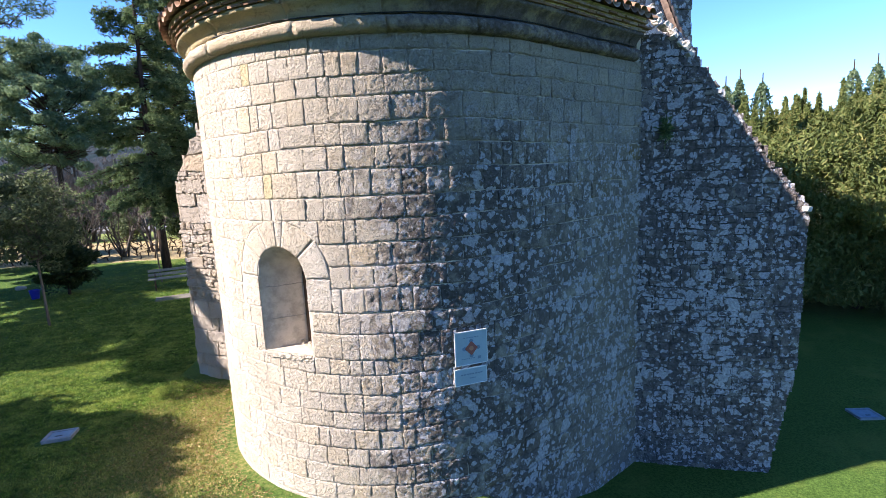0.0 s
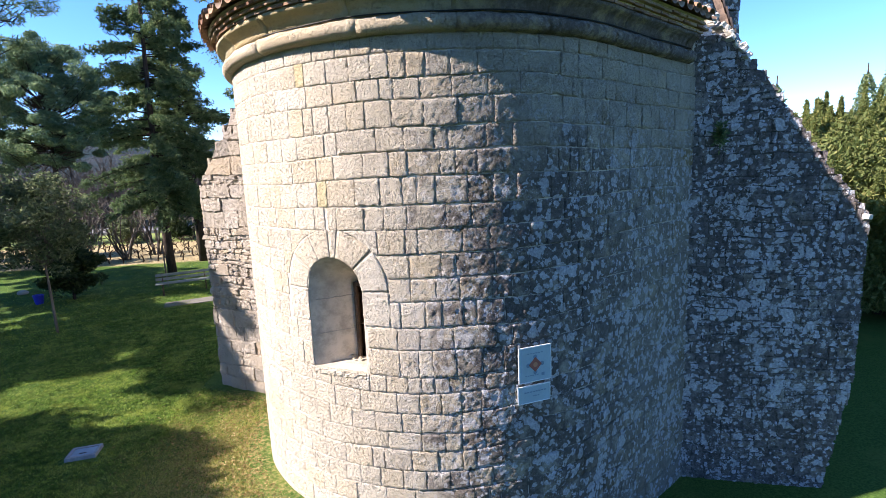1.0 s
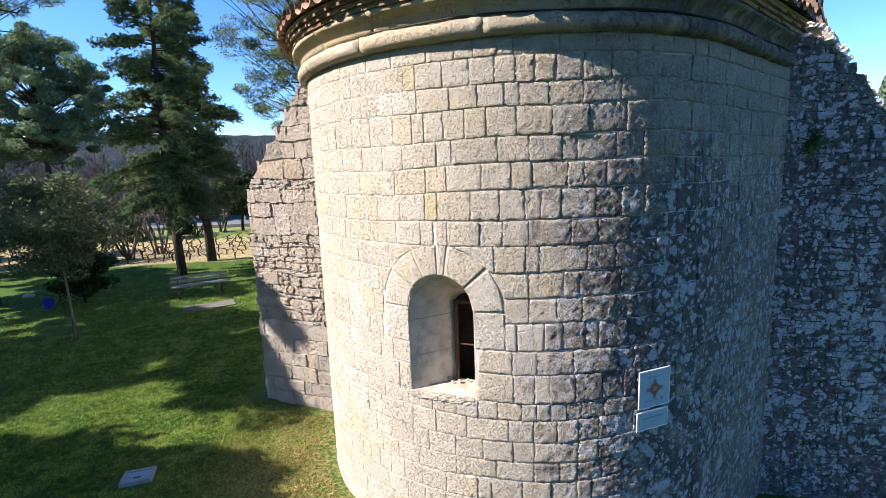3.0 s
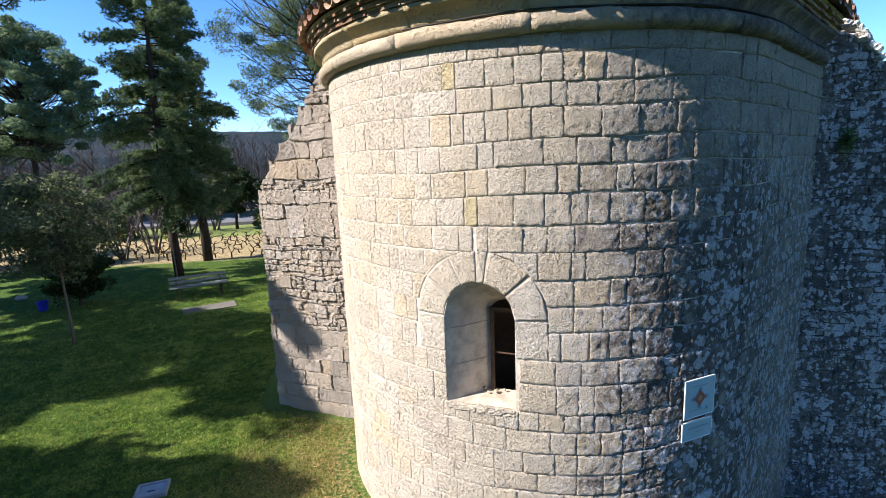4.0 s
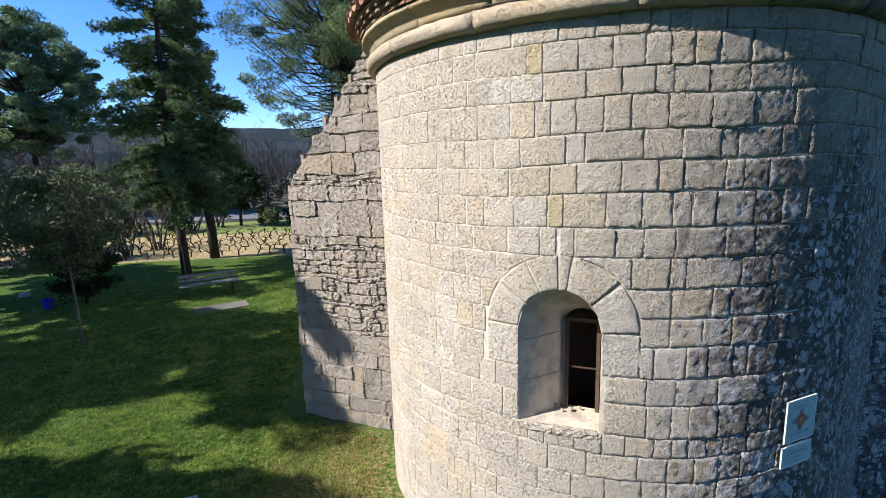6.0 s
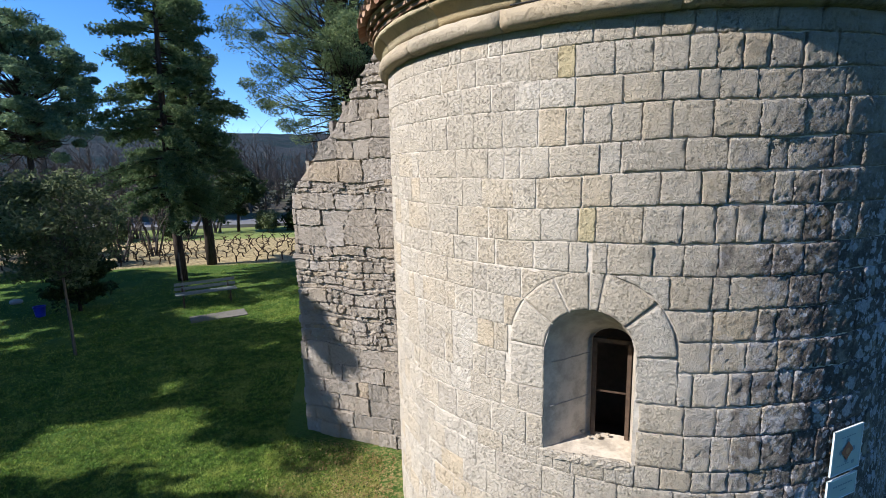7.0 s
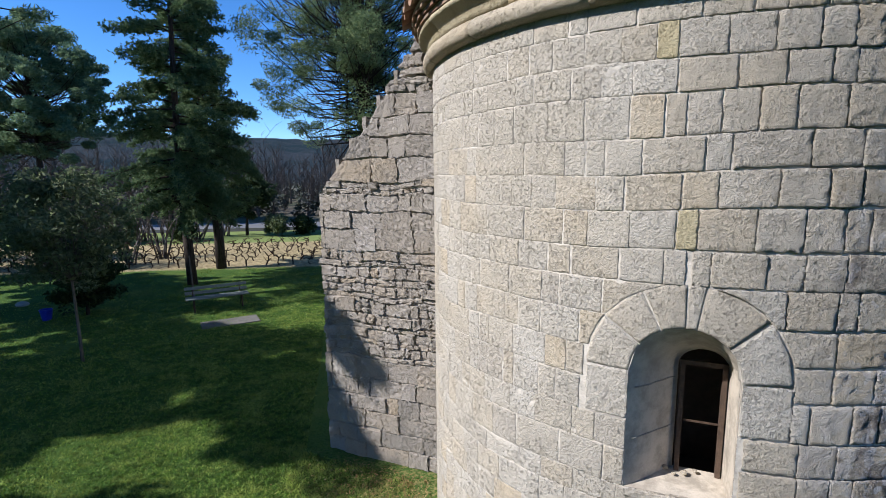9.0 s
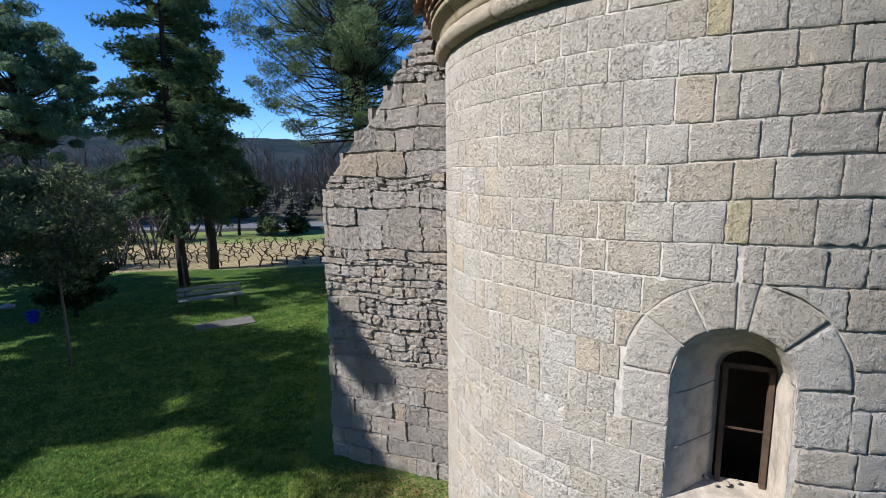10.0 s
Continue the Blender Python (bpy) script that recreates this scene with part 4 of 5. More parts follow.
def leaf_mesh(name, v, f, mat):
    me = bpy.data.meshes.new(name)
    me.vertices.add(len(v))
    me.vertices.foreach_set("co", v.ravel())
    me.loops.add(f.size)
    me.loops.foreach_set("vertex_index", f.ravel().astype(np.int32))
    me.polygons.add(len(f))
    me.polygons.foreach_set("loop_start", (np.arange(len(f)) * f.shape[1]).astype(np.int32))
    me.update(calc_edges=True)
    me.materials.append(mat)
    return me


def along(p, q, n, sag=0.0):
    p, q = np.array(p, float), np.array(q, float)
    t = np.linspace(0, 1, n)[:, None]
    out = p + (q - p) * t
    out[:, 2] -= sag * (4 * t[:, 0] * (1 - t[:, 0]))
    return out


def conifer(label, x, y, height, spread_, bare, mat, seed, lean=(0.0, 0.0), droop=0.25, density=1.0, trunk=0.22, leaf=0.16, category="fir tree", gaps=0.15, top_round=0.0):
    """Trunk, whorls of drooping limbs, and needle sprays along every limb."""
    g = np.random.default_rng(seed)
    z0 = ground_z(x, y)
    top = tagged(new(label.split("|")[0]), label.split("|")[1], category)
    top.location = (x, y, z0)
    ts = np.linspace(0, 1, 10)
    axis = [(lean[0] * t * t + 0.10 * math.sin(5 * t + seed), lean[1] * t * t + 0.08 * math.cos(4 * t + seed), height * t - (0.05 if t == 0 else 0)) for t in ts]
    part("trunk", tube(axis, [trunk * (1 - 0.93 * t) for t in ts], 9), BARK, top, smooth=True)

    def stem(z):
        t = z / height
        return np.array((lean[0] * t * t + 0.10 * math.sin(5 * t + seed), lean[1] * t * t + 0.08 * math.cos(4 * t + seed), z))

    limbs, sprays = [], []
    z = bare
    while z < height - 0.15:
        f = (z - bare) / (height - bare)
        reach = spread_ * ((1 - f) ** 0.75 * (0.55 + 0.45 * min(1, f * 5)) if not top_round else math.sqrt(max(0.02, 1 - (2 * f - 0.9) ** 2 * 0.9)))
        for k in range(int(g.integers(3, 6))):
            if g.random() < gaps:
                continue
            az = g.uniform(0, 2 * math.pi)
            ln = reach * g.uniform(0.6, 1.12)
            p = stem(z + g.uniform(-0.15, 0.15))
            rise = ln * (g.uniform(0.05, 0.4) * (f + 0.15) - droop * (1 - f))
            q = p + np.array((ln * math.cos(az), ln * math.sin(az), rise))
            pts = along(p, q, 5, -0.06 * ln)
            limbs.append(tube([tuple(v) for v in pts], [max(0.008, 0.045 * (1 - f) * (1 - 0.8 * t) + 0.008) for t in np.linspace(0, 1, 5)], 5, False))
            m = max(3, int(ln * 7 * density))
            for t in g.uniform(0.22, 1.0, m):
                c = p + (q - p) * t + (0, 0, 0.06 * ln * 4 * t * (1 - t))
                tw = g.uniform(0.15, 0.42) * (1.15 - t * 0.5) * (0.5 + ln * 0.25)
                dirn = np.array((math.cos(az + g.choice((-1, 1)) * g.uniform(0.5, 1.2)), math.sin(az + g.choice((-1, 1)) * g.uniform(0.5, 1.2)), g.uniform(-0.5, 0.15)))
                e = c + dirn * tw
                sprays.append(along(c, e, 5) + g.normal(scale=(0.06, 0.06, 0.10), size=(5, 3)))
        z += g.uniform(0.12, 0.34)
    part("branchwork", joined(limbs), BARK, top, smooth=True)["kind"] = "stuff"
    c = np.concatenate(sprays)
    part("crown", leaf_mesh("crown", *leaf_quads(c, leaf, seed, 0.8, 0.1, 5, 0.2), mat), mat, top)
    return top


def broad_tree(name, label, x, y, height, crown_z, crown_r, mat, seed, bark=None, category="tree", trunk=0.18, clumps=60, leaf=0.1, per_clump=90, clump_r=0.5, squash=0.8, base_z=None, hollow=0.45, slim=0.38, crook=0.12):
    """A forked trunk, limbs to each clump, and clumps of small leaves spread unevenly over the crown."""
    g = np.random.default_rng(seed)
    z0 = ground_z(x, y) if base_z is None else base_z
    top = tagged(new(name), label, category)
    top.location = (x, y, z0)
    fork = crown_z - crown_r * squash * 0.7
    bend = g.normal(scale=crook * height / 5, size=2)
    pts = [(bend[0] * t * t, bend[1] * t * t, fork * t - (0.05 if t == 0 else 0)) for t in np.linspace(0, 1, 6)]
    part("trunk", tube(pts, [trunk * (1 - 0.35 * t) for t in np.linspace(0, 1, 6)], 8), bark or BARK, top, smooth=True)
    limbs, cs = [], []
    if height > 5:
        up = [(bend[0], bend[1], fork + (height * 0.93 - fork) * t) for t in np.linspace(0, 1, 5)]
        part("leader", tube(up, [trunk * 0.6 * (1 - 0.85 * t) for t in np.linspace(0, 1, 5)], 7), bark or BARK, top, smooth=True)
    for k in range(clumps):
        d = g.normal(size=3)
        d /= np.linalg.norm(d)
        rad = crown_r * g.uniform(hollow, 1.0) * (1 + 0.25 * noise.noise(Vector(d * 2 + seed)))
        c = np.array((bend[0], bend[1], crown_z)) + d * rad * (1, 1, squash)
        if c[2] > height:
            c[2] = height - g.uniform(0, 0.3)
        root = np.array((bend[0], bend[1], fork + max(0.0, c[2] - fork) * (0.6 if height > 5 else 0.0)))
        mid = root * 0.5 + c * 0.5 + g.normal(scale=0.1 * crown_r, size=3) - (0, 0, 0.1 * crown_r)
        limbs.append(tube([tuple(root - (0, 0, g.uniform(0, 0.3) * fork * 0.4)), tuple(mid), tuple(c)], [trunk * 0.17, trunk * 0.09, trunk * 0.04], 5, False))
        m = int(per_clump * g.uniform(0.6, 1.4))
        p = g.normal(size=(m, 3))
        p *= (g.uniform(0.2, 1.0, (m, 1)) ** 0.5) / np.linalg.norm(p, axis=1, keepdims=True) * clump_r * g.uniform(0.6, 1.3)
        p[:, 2] *= 0.65
        cs.append(p + c)
    part("branchwork", joined(limbs), bark or BARK, top, smooth=True)["kind"] = "stuff"
    part("crown", leaf_mesh("crown", *leaf_quads(np.concatenate(cs), leaf, seed, 0.8, -0.15, 1, slim), mat), mat, top)
    return top


conifer("fir_tree|tall dark green fir with drooping branches standing on the lawn", -10.6, 23.8, 15.5, 3.5, 3.0, FIR, 3, density=3.8, droop=0.40, trunk=0.20, leaf=0.08, gaps=0.22)
conifer("pine_tree|tall dark pine with a bare lower trunk beside the fir", -10.4, 27.2, 14.8, 3.0, 2.8, FIR, 8, lean=(-0.5, 0.3), density=4.0, droop=0.05, trunk=0.24, leaf=0.075, category="pine tree")
broad_tree("pine_tree", "spreading pale green pine with an open crown behind the flank wall", -3.4, 29.1, 19.0, 12.0, 6.4, PALE_PINE, 12, category="pine tree", trunk=0.28, clumps=380, leaf=0.085, per_clump=420, clump_r=0.7, squash=1.15, hollow=0.3, slim=0.2)
broad_tree("pine_tree", "dark rounded pine at the edge of the field", -29.9, 50.3, 18.6, 11.2, 5.9, PINE, 14, category="pine tree", trunk=0.3, clumps=240, leaf=0.15, per_clump=420, clump_r=0.85, squash=1.15, slim=0.28)
broad_tree("pine_tree", "dark pine with thin stems among shrubs", -40.9, 52.1, 18.2, 10.8, 5.9, PINE, 15, category="pine tree", trunk=0.3, clumps=200, leaf=0.16, per_clump=340, clump_r=0.9)
broad_tree("pine_tree", "tall pine whose outer branches hang against the sky", -15.9, 20.3, 16.0, 11.6, 4.1, PINE, 16, category="pine tree", trunk=0.26, clumps=100, leaf=0.13, per_clump=230, clump_r=0.6, slim=0.14)
# pines to the sunny side, whose shade lies on the lawn
for x, y, h, cz, cr, n, k in ((-17.4, 10.4, 13.6, 10.7, 2.75, 170, 17), (-23.0, 11.5, 13.6, 9.8, 3.0, 160, 27), (-20.8, 14.4, 13.5, 9.4, 2.8, 120, 18), (-20.4, 18.3, 11.6, 7.8, 3.2, 130, 20), (-24.5, 20.4, 13.0, 9.2, 3.2, 130, 25), (-23.5, 23.6, 12.0, 8.4, 2.6, 110, 26), (-19.0, 12.6, 9.6, 6.8, 2.4, 110, 33)):
    broad_tree("pine_tree", "tall pine throwing dappled shade over the lawn", x, y, h, cz, cr, PINE, k, category="pine tree", trunk=0.26, clumps=n, leaf=0.15, per_clump=120 if k in (17, 27, 18) else 95, clump_r=0.5 if k in (17, 27, 18) else 0.43, squash=0.5 if k == 17 else 0.8)
broad_tree("pine_tree", "broad low pine throwing its shade beside the apse", -16.5, 4.6, 10.0, 5.9, 3.7, PINE, 19, category="pine tree", trunk=0.3, clumps=360, leaf=0.22, per_clump=150, clump_r=0.8, squash=1.0, hollow=0.3)

# unseen pines, added so that sunlit grass doesn't tint the apse green
for x, y, h, cz, cr, k in ((-13.5, -0.8, 12.0, 8.0, 4.0, 28), (-9.0, -4.0, 12.0, 8.4, 4.2, 29), (-16.5, -6.5, 12.5, 8.6, 4.4, 30)):
    broad_tree("pine_tree", "unseen pine added to keep sun off the grass before the apse", x, y, h, cz, cr, PINE, k, category="pine tree", trunk=0.3, clumps=150, leaf=0.26, per_clump=110, clump_r=0.9)

broad_tree("young_tree", "young grey-green tree with a thin stem on the lawn", -10.6, 15.25, 4.9, 3.25, 1.4, OAK, 22, GREY_BARK, trunk=0.04, clumps=140, leaf=0.065, per_clump=65, clump_r=0.36, squash=1.05, crook=0.01)
broad_tree("shrub", "dense dark evergreen shrub behind the young tree", -12.55, 19.7, 2.9, 1.3, 1.15, SHRUB, 23, category="shrub", trunk=0.06, clumps=70, leaf=0.08, per_clump=110, clump_r=0.4, squash=1.0, hollow=0.2)
broad_tree("small_pine", "small rounded pine beyond the vineyard", -11.7, 40.5, 5.2, 3.0, 2.0, SHRUB, 24, category="pine tree", trunk=0.12, clumps=60, leaf=0.16, per_clump=90, clump_r=0.6)
for k, (x, y, h) in enumerate(((-20.2, 26.5, 3.6), (-23.1, 28.6, 4.2), (-17.9, 28.1, 2.8), (-26.4, 31.3, 4.6), (-20.9, 31.5, 4.0), (-23.8, 24.6, 3.4))):
    broad_tree("shrub", "dull green shrub at the edge of the lawn", x, y, h, h * 0.55, h * 0.42, OAK if k % 2 else SHRUB, 40 + k, GREY_BARK, "shrub", 0.05, 60, 0.12, 80, 0.5, 1.0, hollow=0.2)


def bare_tree(name, label, x, y, height, seed, mat=None, group="", forks=7, spread_=0.25, trunk=0.06):
    """A leafless winter tree or cane clump: stems that fork into fine twigs."""
    g = np.random.default_rng(seed)
    shapes = []

    def grow(p, d, ln, r_, depth):
        q = p + d * ln
        shapes.append(tube([tuple(p), tuple((p + q) / 2 + g.normal(scale=0.03 * ln, size=3)), tuple(q)], [r_, r_ * 0.8, r_ * 0.55], 4, False))
        if depth == 0:
            return
        for _ in range(int(g.integers(2, 4))):
            e = d + g.normal(scale=spread_ * 1.4, size=3)
            e[2] = abs(e[2]) + 0.2
            e /= np.linalg.norm(e)
            grow(p + (q - p) * g.uniform(0.5, 1.0), e, ln * g.uniform(0.5, 0.8), r_ * 0.5, depth - 1)

    for _ in range(forks):
        d = np.array((g.normal(scale=spread_), g.normal(scale=spread_), 1.0))
        d /= np.linalg.norm(d)
        grow(np.array((g.normal(scale=0.12), g.normal(scale=0.12), -0.05)), d, height * g.uniform(0.35, 0.5), trunk, 3)
    ob = tagged(part(name, joined(shapes), mat or TWIG), label, "bare tree", group)
    ob.location = (x, y, ground_z(x, y))
    return ob


for k, (x, y, h) in enumerate(((-16.2, 27.8, 4.2), (-17.3, 29.2, 4.6), (-15.1, 29.3, 3.8), (-18.9, 30.4, 5.0), (-14.1, 30.8, 3.6))):
    bare_tree("bare_shrub", "leafless pale brown shrub at the field edge", x, y, h, 60 + k, group="bare shrubs at the field edge")

for k, (x, y, h) in enumerate(((-23.5, 39.2, 5.6), (-21.6, 38.4, 4.8), (-19.8, 39.6, 5.4), (-18.0, 38.8, 4.6), (-16.4, 39.8, 5.2), (-14.6, 39.0, 4.4), (-25.6, 40.0, 6.0), (-13.2, 40.4, 4.0), (-27.8, 39.6, 5.8))):
    bare_tree("bare_shrub", "leafless grey-brown shrub behind the vineyard", x, y, h, 160 + k, group="bare shrubs behind the vineyard", spread_=0.33)
for k, (x, y, h) in enumerate(((-22.6, 38.0, 2.2), (-18.8, 37.8, 1.9), (-15.4, 37.9, 1.6), (-9.4, 39.6, 1.7), (-7.6, 40.2, 1.4))):
    broad_tree("shrub", "low dull green shrub along the road verge", x, y, h, h * 0.5, h * 0.5, OAK if k % 2 else SHRUB, 190 + k, GREY_BARK, "shrub", 0.05, 50, 0.12, 80, 0.45, 0.9, hollow=0.2)

# ---- garden furniture ----
BENCH_WOOD = plain("grey_green_painted_wood", (0.20, 0.225, 0.20), 0.7, vary=0.35, scale=18.0, relief=0.3)
DIRT = plain("grey_dirt", (0.15, 0.14, 0.12), 0.9, vary=0.3, scale=6.0, relief=0.5, dist=0.01)
HATCH = plain("blue_grey_plastic", (0.19, 0.28, 0.36), 0.6, vary=0.2, scale=8.0)
HATCH_RIM = plain("pale_grey_rim", (0.22, 0.26, 0.29), 0.8, vary=0.2)
BLUE = plain("blue_plastic", (0.02, 0.035, 0.42), 0.4, vary=0.15)
ASPHALT = plain("pale_asphalt", (0.15, 0.15, 0.152), 0.9, vary=0.2, scale=2.0)


def park_bench(x, y, turn):
    b = tagged(new("park_bench"), "weathered grey-green slatted garden bench on the lawn", "bench")
    b.matrix_world = pose(x, y, ground_z(x, y), 0, 0, turn)
    for k in range(4):
        part("seat_slat", box(-0.95, -0.24 + 0.115 * k, 0.425, 0.95, -0.145 + 0.115 * k, 0.455, 0.004), BENCH_WOOD, b)
    for k in range(2):
        m = pose(0, 0.265 + 0.035 * k, 0.56 + 0.15 * k, -14)
        part("back_slat", box(-0.95, -0.014, -0.05, 0.95, 0.014, 0.05, 0.004, m), BENCH_WOOD, b)
    for sx in (-0.72, 0.72):
        part("front_leg", joined([tube([(sx, -0.2, 0), (sx, -0.19, 0.42)], [0.024, 0.024], 8)]), IRON, b)
        part("back_leg", joined([tube([(sx, 0.26, 0), (sx, 0.20, 0.42), (sx, 0.285, 0.60), (sx, 0.325, 0.77)], [0.024] * 4, 8)]), IRON, b)
        part("bearer", box(sx - 0.02, -0.23, 0.395, sx + 0.02, 0.22, 0.425, 0.003), IRON, b)
    return b


park_bench(-8.6, 19.6, 20)
# thin box standing for the patch of bare ground before the bench
bm = box(-0.8, -0.38, -0.06, 0.8, 0.38, 0.02, 0.01, pose(-7.85, 17.9, 0, 0, 0, 20))
tagged(part("paving_slab", bm, DIRT), "flat grey patch of dirt in the grass before the bench", "slab")
tagged(part("stake", tube([(-9.75, 21.0, -0.05), (-9.8, 21.0, 1.6)], [0.03, 0.025], 7), GREY_BARK), "thin grey wooden stake behind the bench", "stake")


def hatch_cover(x, y, w, d, turn):
    h = tagged(new("hatch_cover"), "blue-grey inspection hatch cover set flush in the lawn", "hatch")
    h.matrix_world = pose(x, y, ground_z(x, y), 0, 0, turn)
    lid = part("lid", box(-w / 2, -d / 2, 0.0, w / 2, d / 2, 0.035, 0.008), HATCH, h)
    for x0, y0, x1, y1 in ((-w / 2 - 0.05, -d / 2 - 0.05, w / 2 + 0.05, -d / 2 - 0.004), (-w / 2 - 0.05, d / 2 + 0.004, w / 2 + 0.05, d / 2 + 0.05), (-w / 2 - 0.05, -d / 2 - 0.004, -w / 2 - 0.004, d / 2 + 0.004), (w / 2 + 0.004, -d / 2 - 0.004, w / 2 + 0.05, d / 2 + 0.004)):
        part("rim", box(x0, y0, -0.06, x1, y1, 0.045, 0.005), HATCH_RIM, h)
    part("lifting_slot", box(-0.05, -d / 2 + 0.06, 0.036, 0.05, -d / 2 + 0.085, 0.040), BLACK, lid)
    return h


hatch_cover(-6.08, 7.98, 0.32, 0.24, 8)
hatch_cover(8.6, 7.5, 0.36, 0.3, -10)

bucket = tagged(new("bucket"), "bright blue plastic bucket by the shrub", "bucket")
bucket.location = (-13.5, 19.3, 0.0)
prof = [(0.12, 0.0), (0.17, 0.33), (0.18, 0.33), (0.18, 0.35), (0.16, 0.35), (0.11, 0.02)]
bv = [(r_ * math.cos(2 * math.pi * k / 20), r_ * math.sin(2 * math.pi * k / 20), z) for r_, z in prof for k in range(20)]
bf = [(j * 20 + k, j * 20 + (k + 1) % 20, (j + 1) * 20 + (k + 1) % 20, (j + 1) * 20 + k) for j in range(5) for k in range(20)] + [tuple(range(100, 120)), tuple(range(20))[::-1]]
part("shell", (bv, bf), BLUE, bucket, smooth=False)
part("handle", tube([(0.175 * math.cos(a), 0.02, 0.33 + 0.14 * math.sin(a)) for a in [math.pi * k / 8 for k in range(9)]], [0.006] * 9, 5), IRON, bucket)

bm = bmesh.new()
bmesh.ops.create_icosphere(bm, subdivisions=3, radius=0.2)
for v in bm.verts:
    v.co *= 1 + 0.35 * noise.noise(v.co * 3)
    v.co.z *= 0.5
bmesh.ops.translate(bm, vec=(-15.4, 21.4, 0.06), verts=bm.verts)
tagged(part("field_stone", bm, RUBBLE, smooth=True), "dark lump of stone lying in the grass", "stone")

# ---- vineyard, road and the country beyond ----
VINE = bark_material("vine_wood", (0.07, 0.05, 0.035))


def edge_y(x, beyond=0.0):
    return 26.1 - 0.08 * x + beyond


def vines():
    g = np.random.default_rng(90)
    out = []
    for row in range(7):
        for k in range(58):
            x = -34 + 0.75 * k + g.uniform(-0.15, 0.15)
            y = edge_y(x, 0.8 + 1.3 * row) + g.uniform(-0.1, 0.1)
            h = g.uniform(0.25, 0.42)
            p = np.array((x, y, -0.05))
            q = p + (g.normal(scale=0.08), g.normal(scale=0.08), h)
            out.append(tube([tuple(p), tuple((p + q) / 2 + g.normal(scale=0.04, size=3)), tuple(q)], [0.04, 0.035, 0.04], 5, False))
            for s in (-1, 1, g.choice((-1, 1))):
                e = q + (s * g.uniform(0.12, 0.36), g.normal(scale=0.15), g.uniform(-0.05, 0.25))
                m = (q + e) / 2 + (0, 0, g.uniform(-0.1, 0.12))
                out.append(tube([tuple(q), tuple(m), tuple(e)], [0.024, 0.02, 0.01], 4, False))
    return joined(out)


tagged(part("vineyard", vines(), VINE), "rows of pruned dark vine stocks in brown soil", "vines", kind="stuff")

road_v, road_f = [], []
for k in range(41):
    x = -160 + 6.5 * k
    for b, z in ((16.2, 0.0), (16.2, 0.25), (20.5, 0.25), (20.5, 0.0)):
        road_v.append((x, edge_y(x, b), z))
for k in range(40):
    for c in range(3):
        a = 4 * k + c
        road_f.append((a, a + 4, a + 5, a + 1))
tagged(part("road", (road_v, road_f), ASPHALT), "pale grey country road beyond the vineyard", "road", kind="structure")


def far_wood(seed, count, near, far, h0, h1, xs):
    """Leafless riverside trees: straight stems with fans of twigs."""
    g = np.random.default_rng(seed)
    v, f = [], []

    def rod(p, q, r_):
        n = len(v)
        d = np.cross(q - p, (0, 1, 0))
        d = d / (np.linalg.norm(d) + 1e-9) * r_
        w = np.array((0, r_, 0))
        v.extend([tuple(p + d), tuple(p - d), tuple(q), tuple(p + w), tuple(p - w)])
        f.extend([(n, n + 1, n + 2), (n + 3, n + 4, n + 2)])

    for _ in range(count):
        x = g.uniform(*xs)
        y = edge_y(x, g.uniform(near, far))
        h = g.uniform(h0, h1)
        p = np.array((x, y, 0.0))
        t = p + (g.normal(scale=0.3), 0, h)
        rod(p - (0, 0, 0.1), t, g.uniform(0.08, 0.16))
        for _ in range(26):
            s = p + (t - p) * g.uniform(0.2, 0.95)
            a = g.uniform(0, 2 * math.pi)
            ln = g.uniform(0.12, 0.3) * h
            e = s + np.array((math.cos(a) * ln * 0.6, math.sin(a) * ln * 0.6, ln * g.uniform(0.5, 1.0)))
            rod(s, e, 0.035)
            for _ in range(2):
                u = s + (e - s) * g.uniform(0.4, 0.9)
                rod(u, u + g.normal(scale=0.18 * ln, size=3) + (0, 0, 0.3 * ln), 0.02)
    return v, f


tagged(part("far_woods", far_wood(91, 1150, 24, 110, 3.0, 9.0, (-130, 20)), TWIG), "band of leafless grey-brown trees along the valley", "woods", kind="stuff")


def far_bushes():
    g = np.random.default_rng(92)
    cs = []
    for _ in range(620):
        x = g.uniform(-150, 40)
        y = edge_y(x, g.uniform(26, 120))
        r_ = g.uniform(0.8, 2.2)
        p = g.normal(size=(140, 3))
        p /= np.linalg.norm(p, axis=1, keepdims=True)
        cs.append(p * r_ * g.uniform(0.6, 1.0, (140, 1)) * (1.3, 1, 0.8) + (x, y, r_ * 0.6))
    return leaf_quads(np.concatenate(cs), 0.4, 92)


tagged(part("far_scrub", leaf_mesh("far_scrub", *far_bushes(), FAR_WOOD), FAR_WOOD), "dull green scrub between the far trees", "scrub", kind="stuff")


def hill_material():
    n = Nodes("hazed_wooded_hill")
    # blue-grey tones put the distance haze into the hill's own colour
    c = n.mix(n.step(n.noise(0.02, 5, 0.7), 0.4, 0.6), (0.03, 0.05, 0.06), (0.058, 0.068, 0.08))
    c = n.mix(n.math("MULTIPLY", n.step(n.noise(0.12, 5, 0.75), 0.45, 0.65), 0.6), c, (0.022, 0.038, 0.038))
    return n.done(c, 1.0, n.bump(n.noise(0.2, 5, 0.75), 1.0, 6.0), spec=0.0)


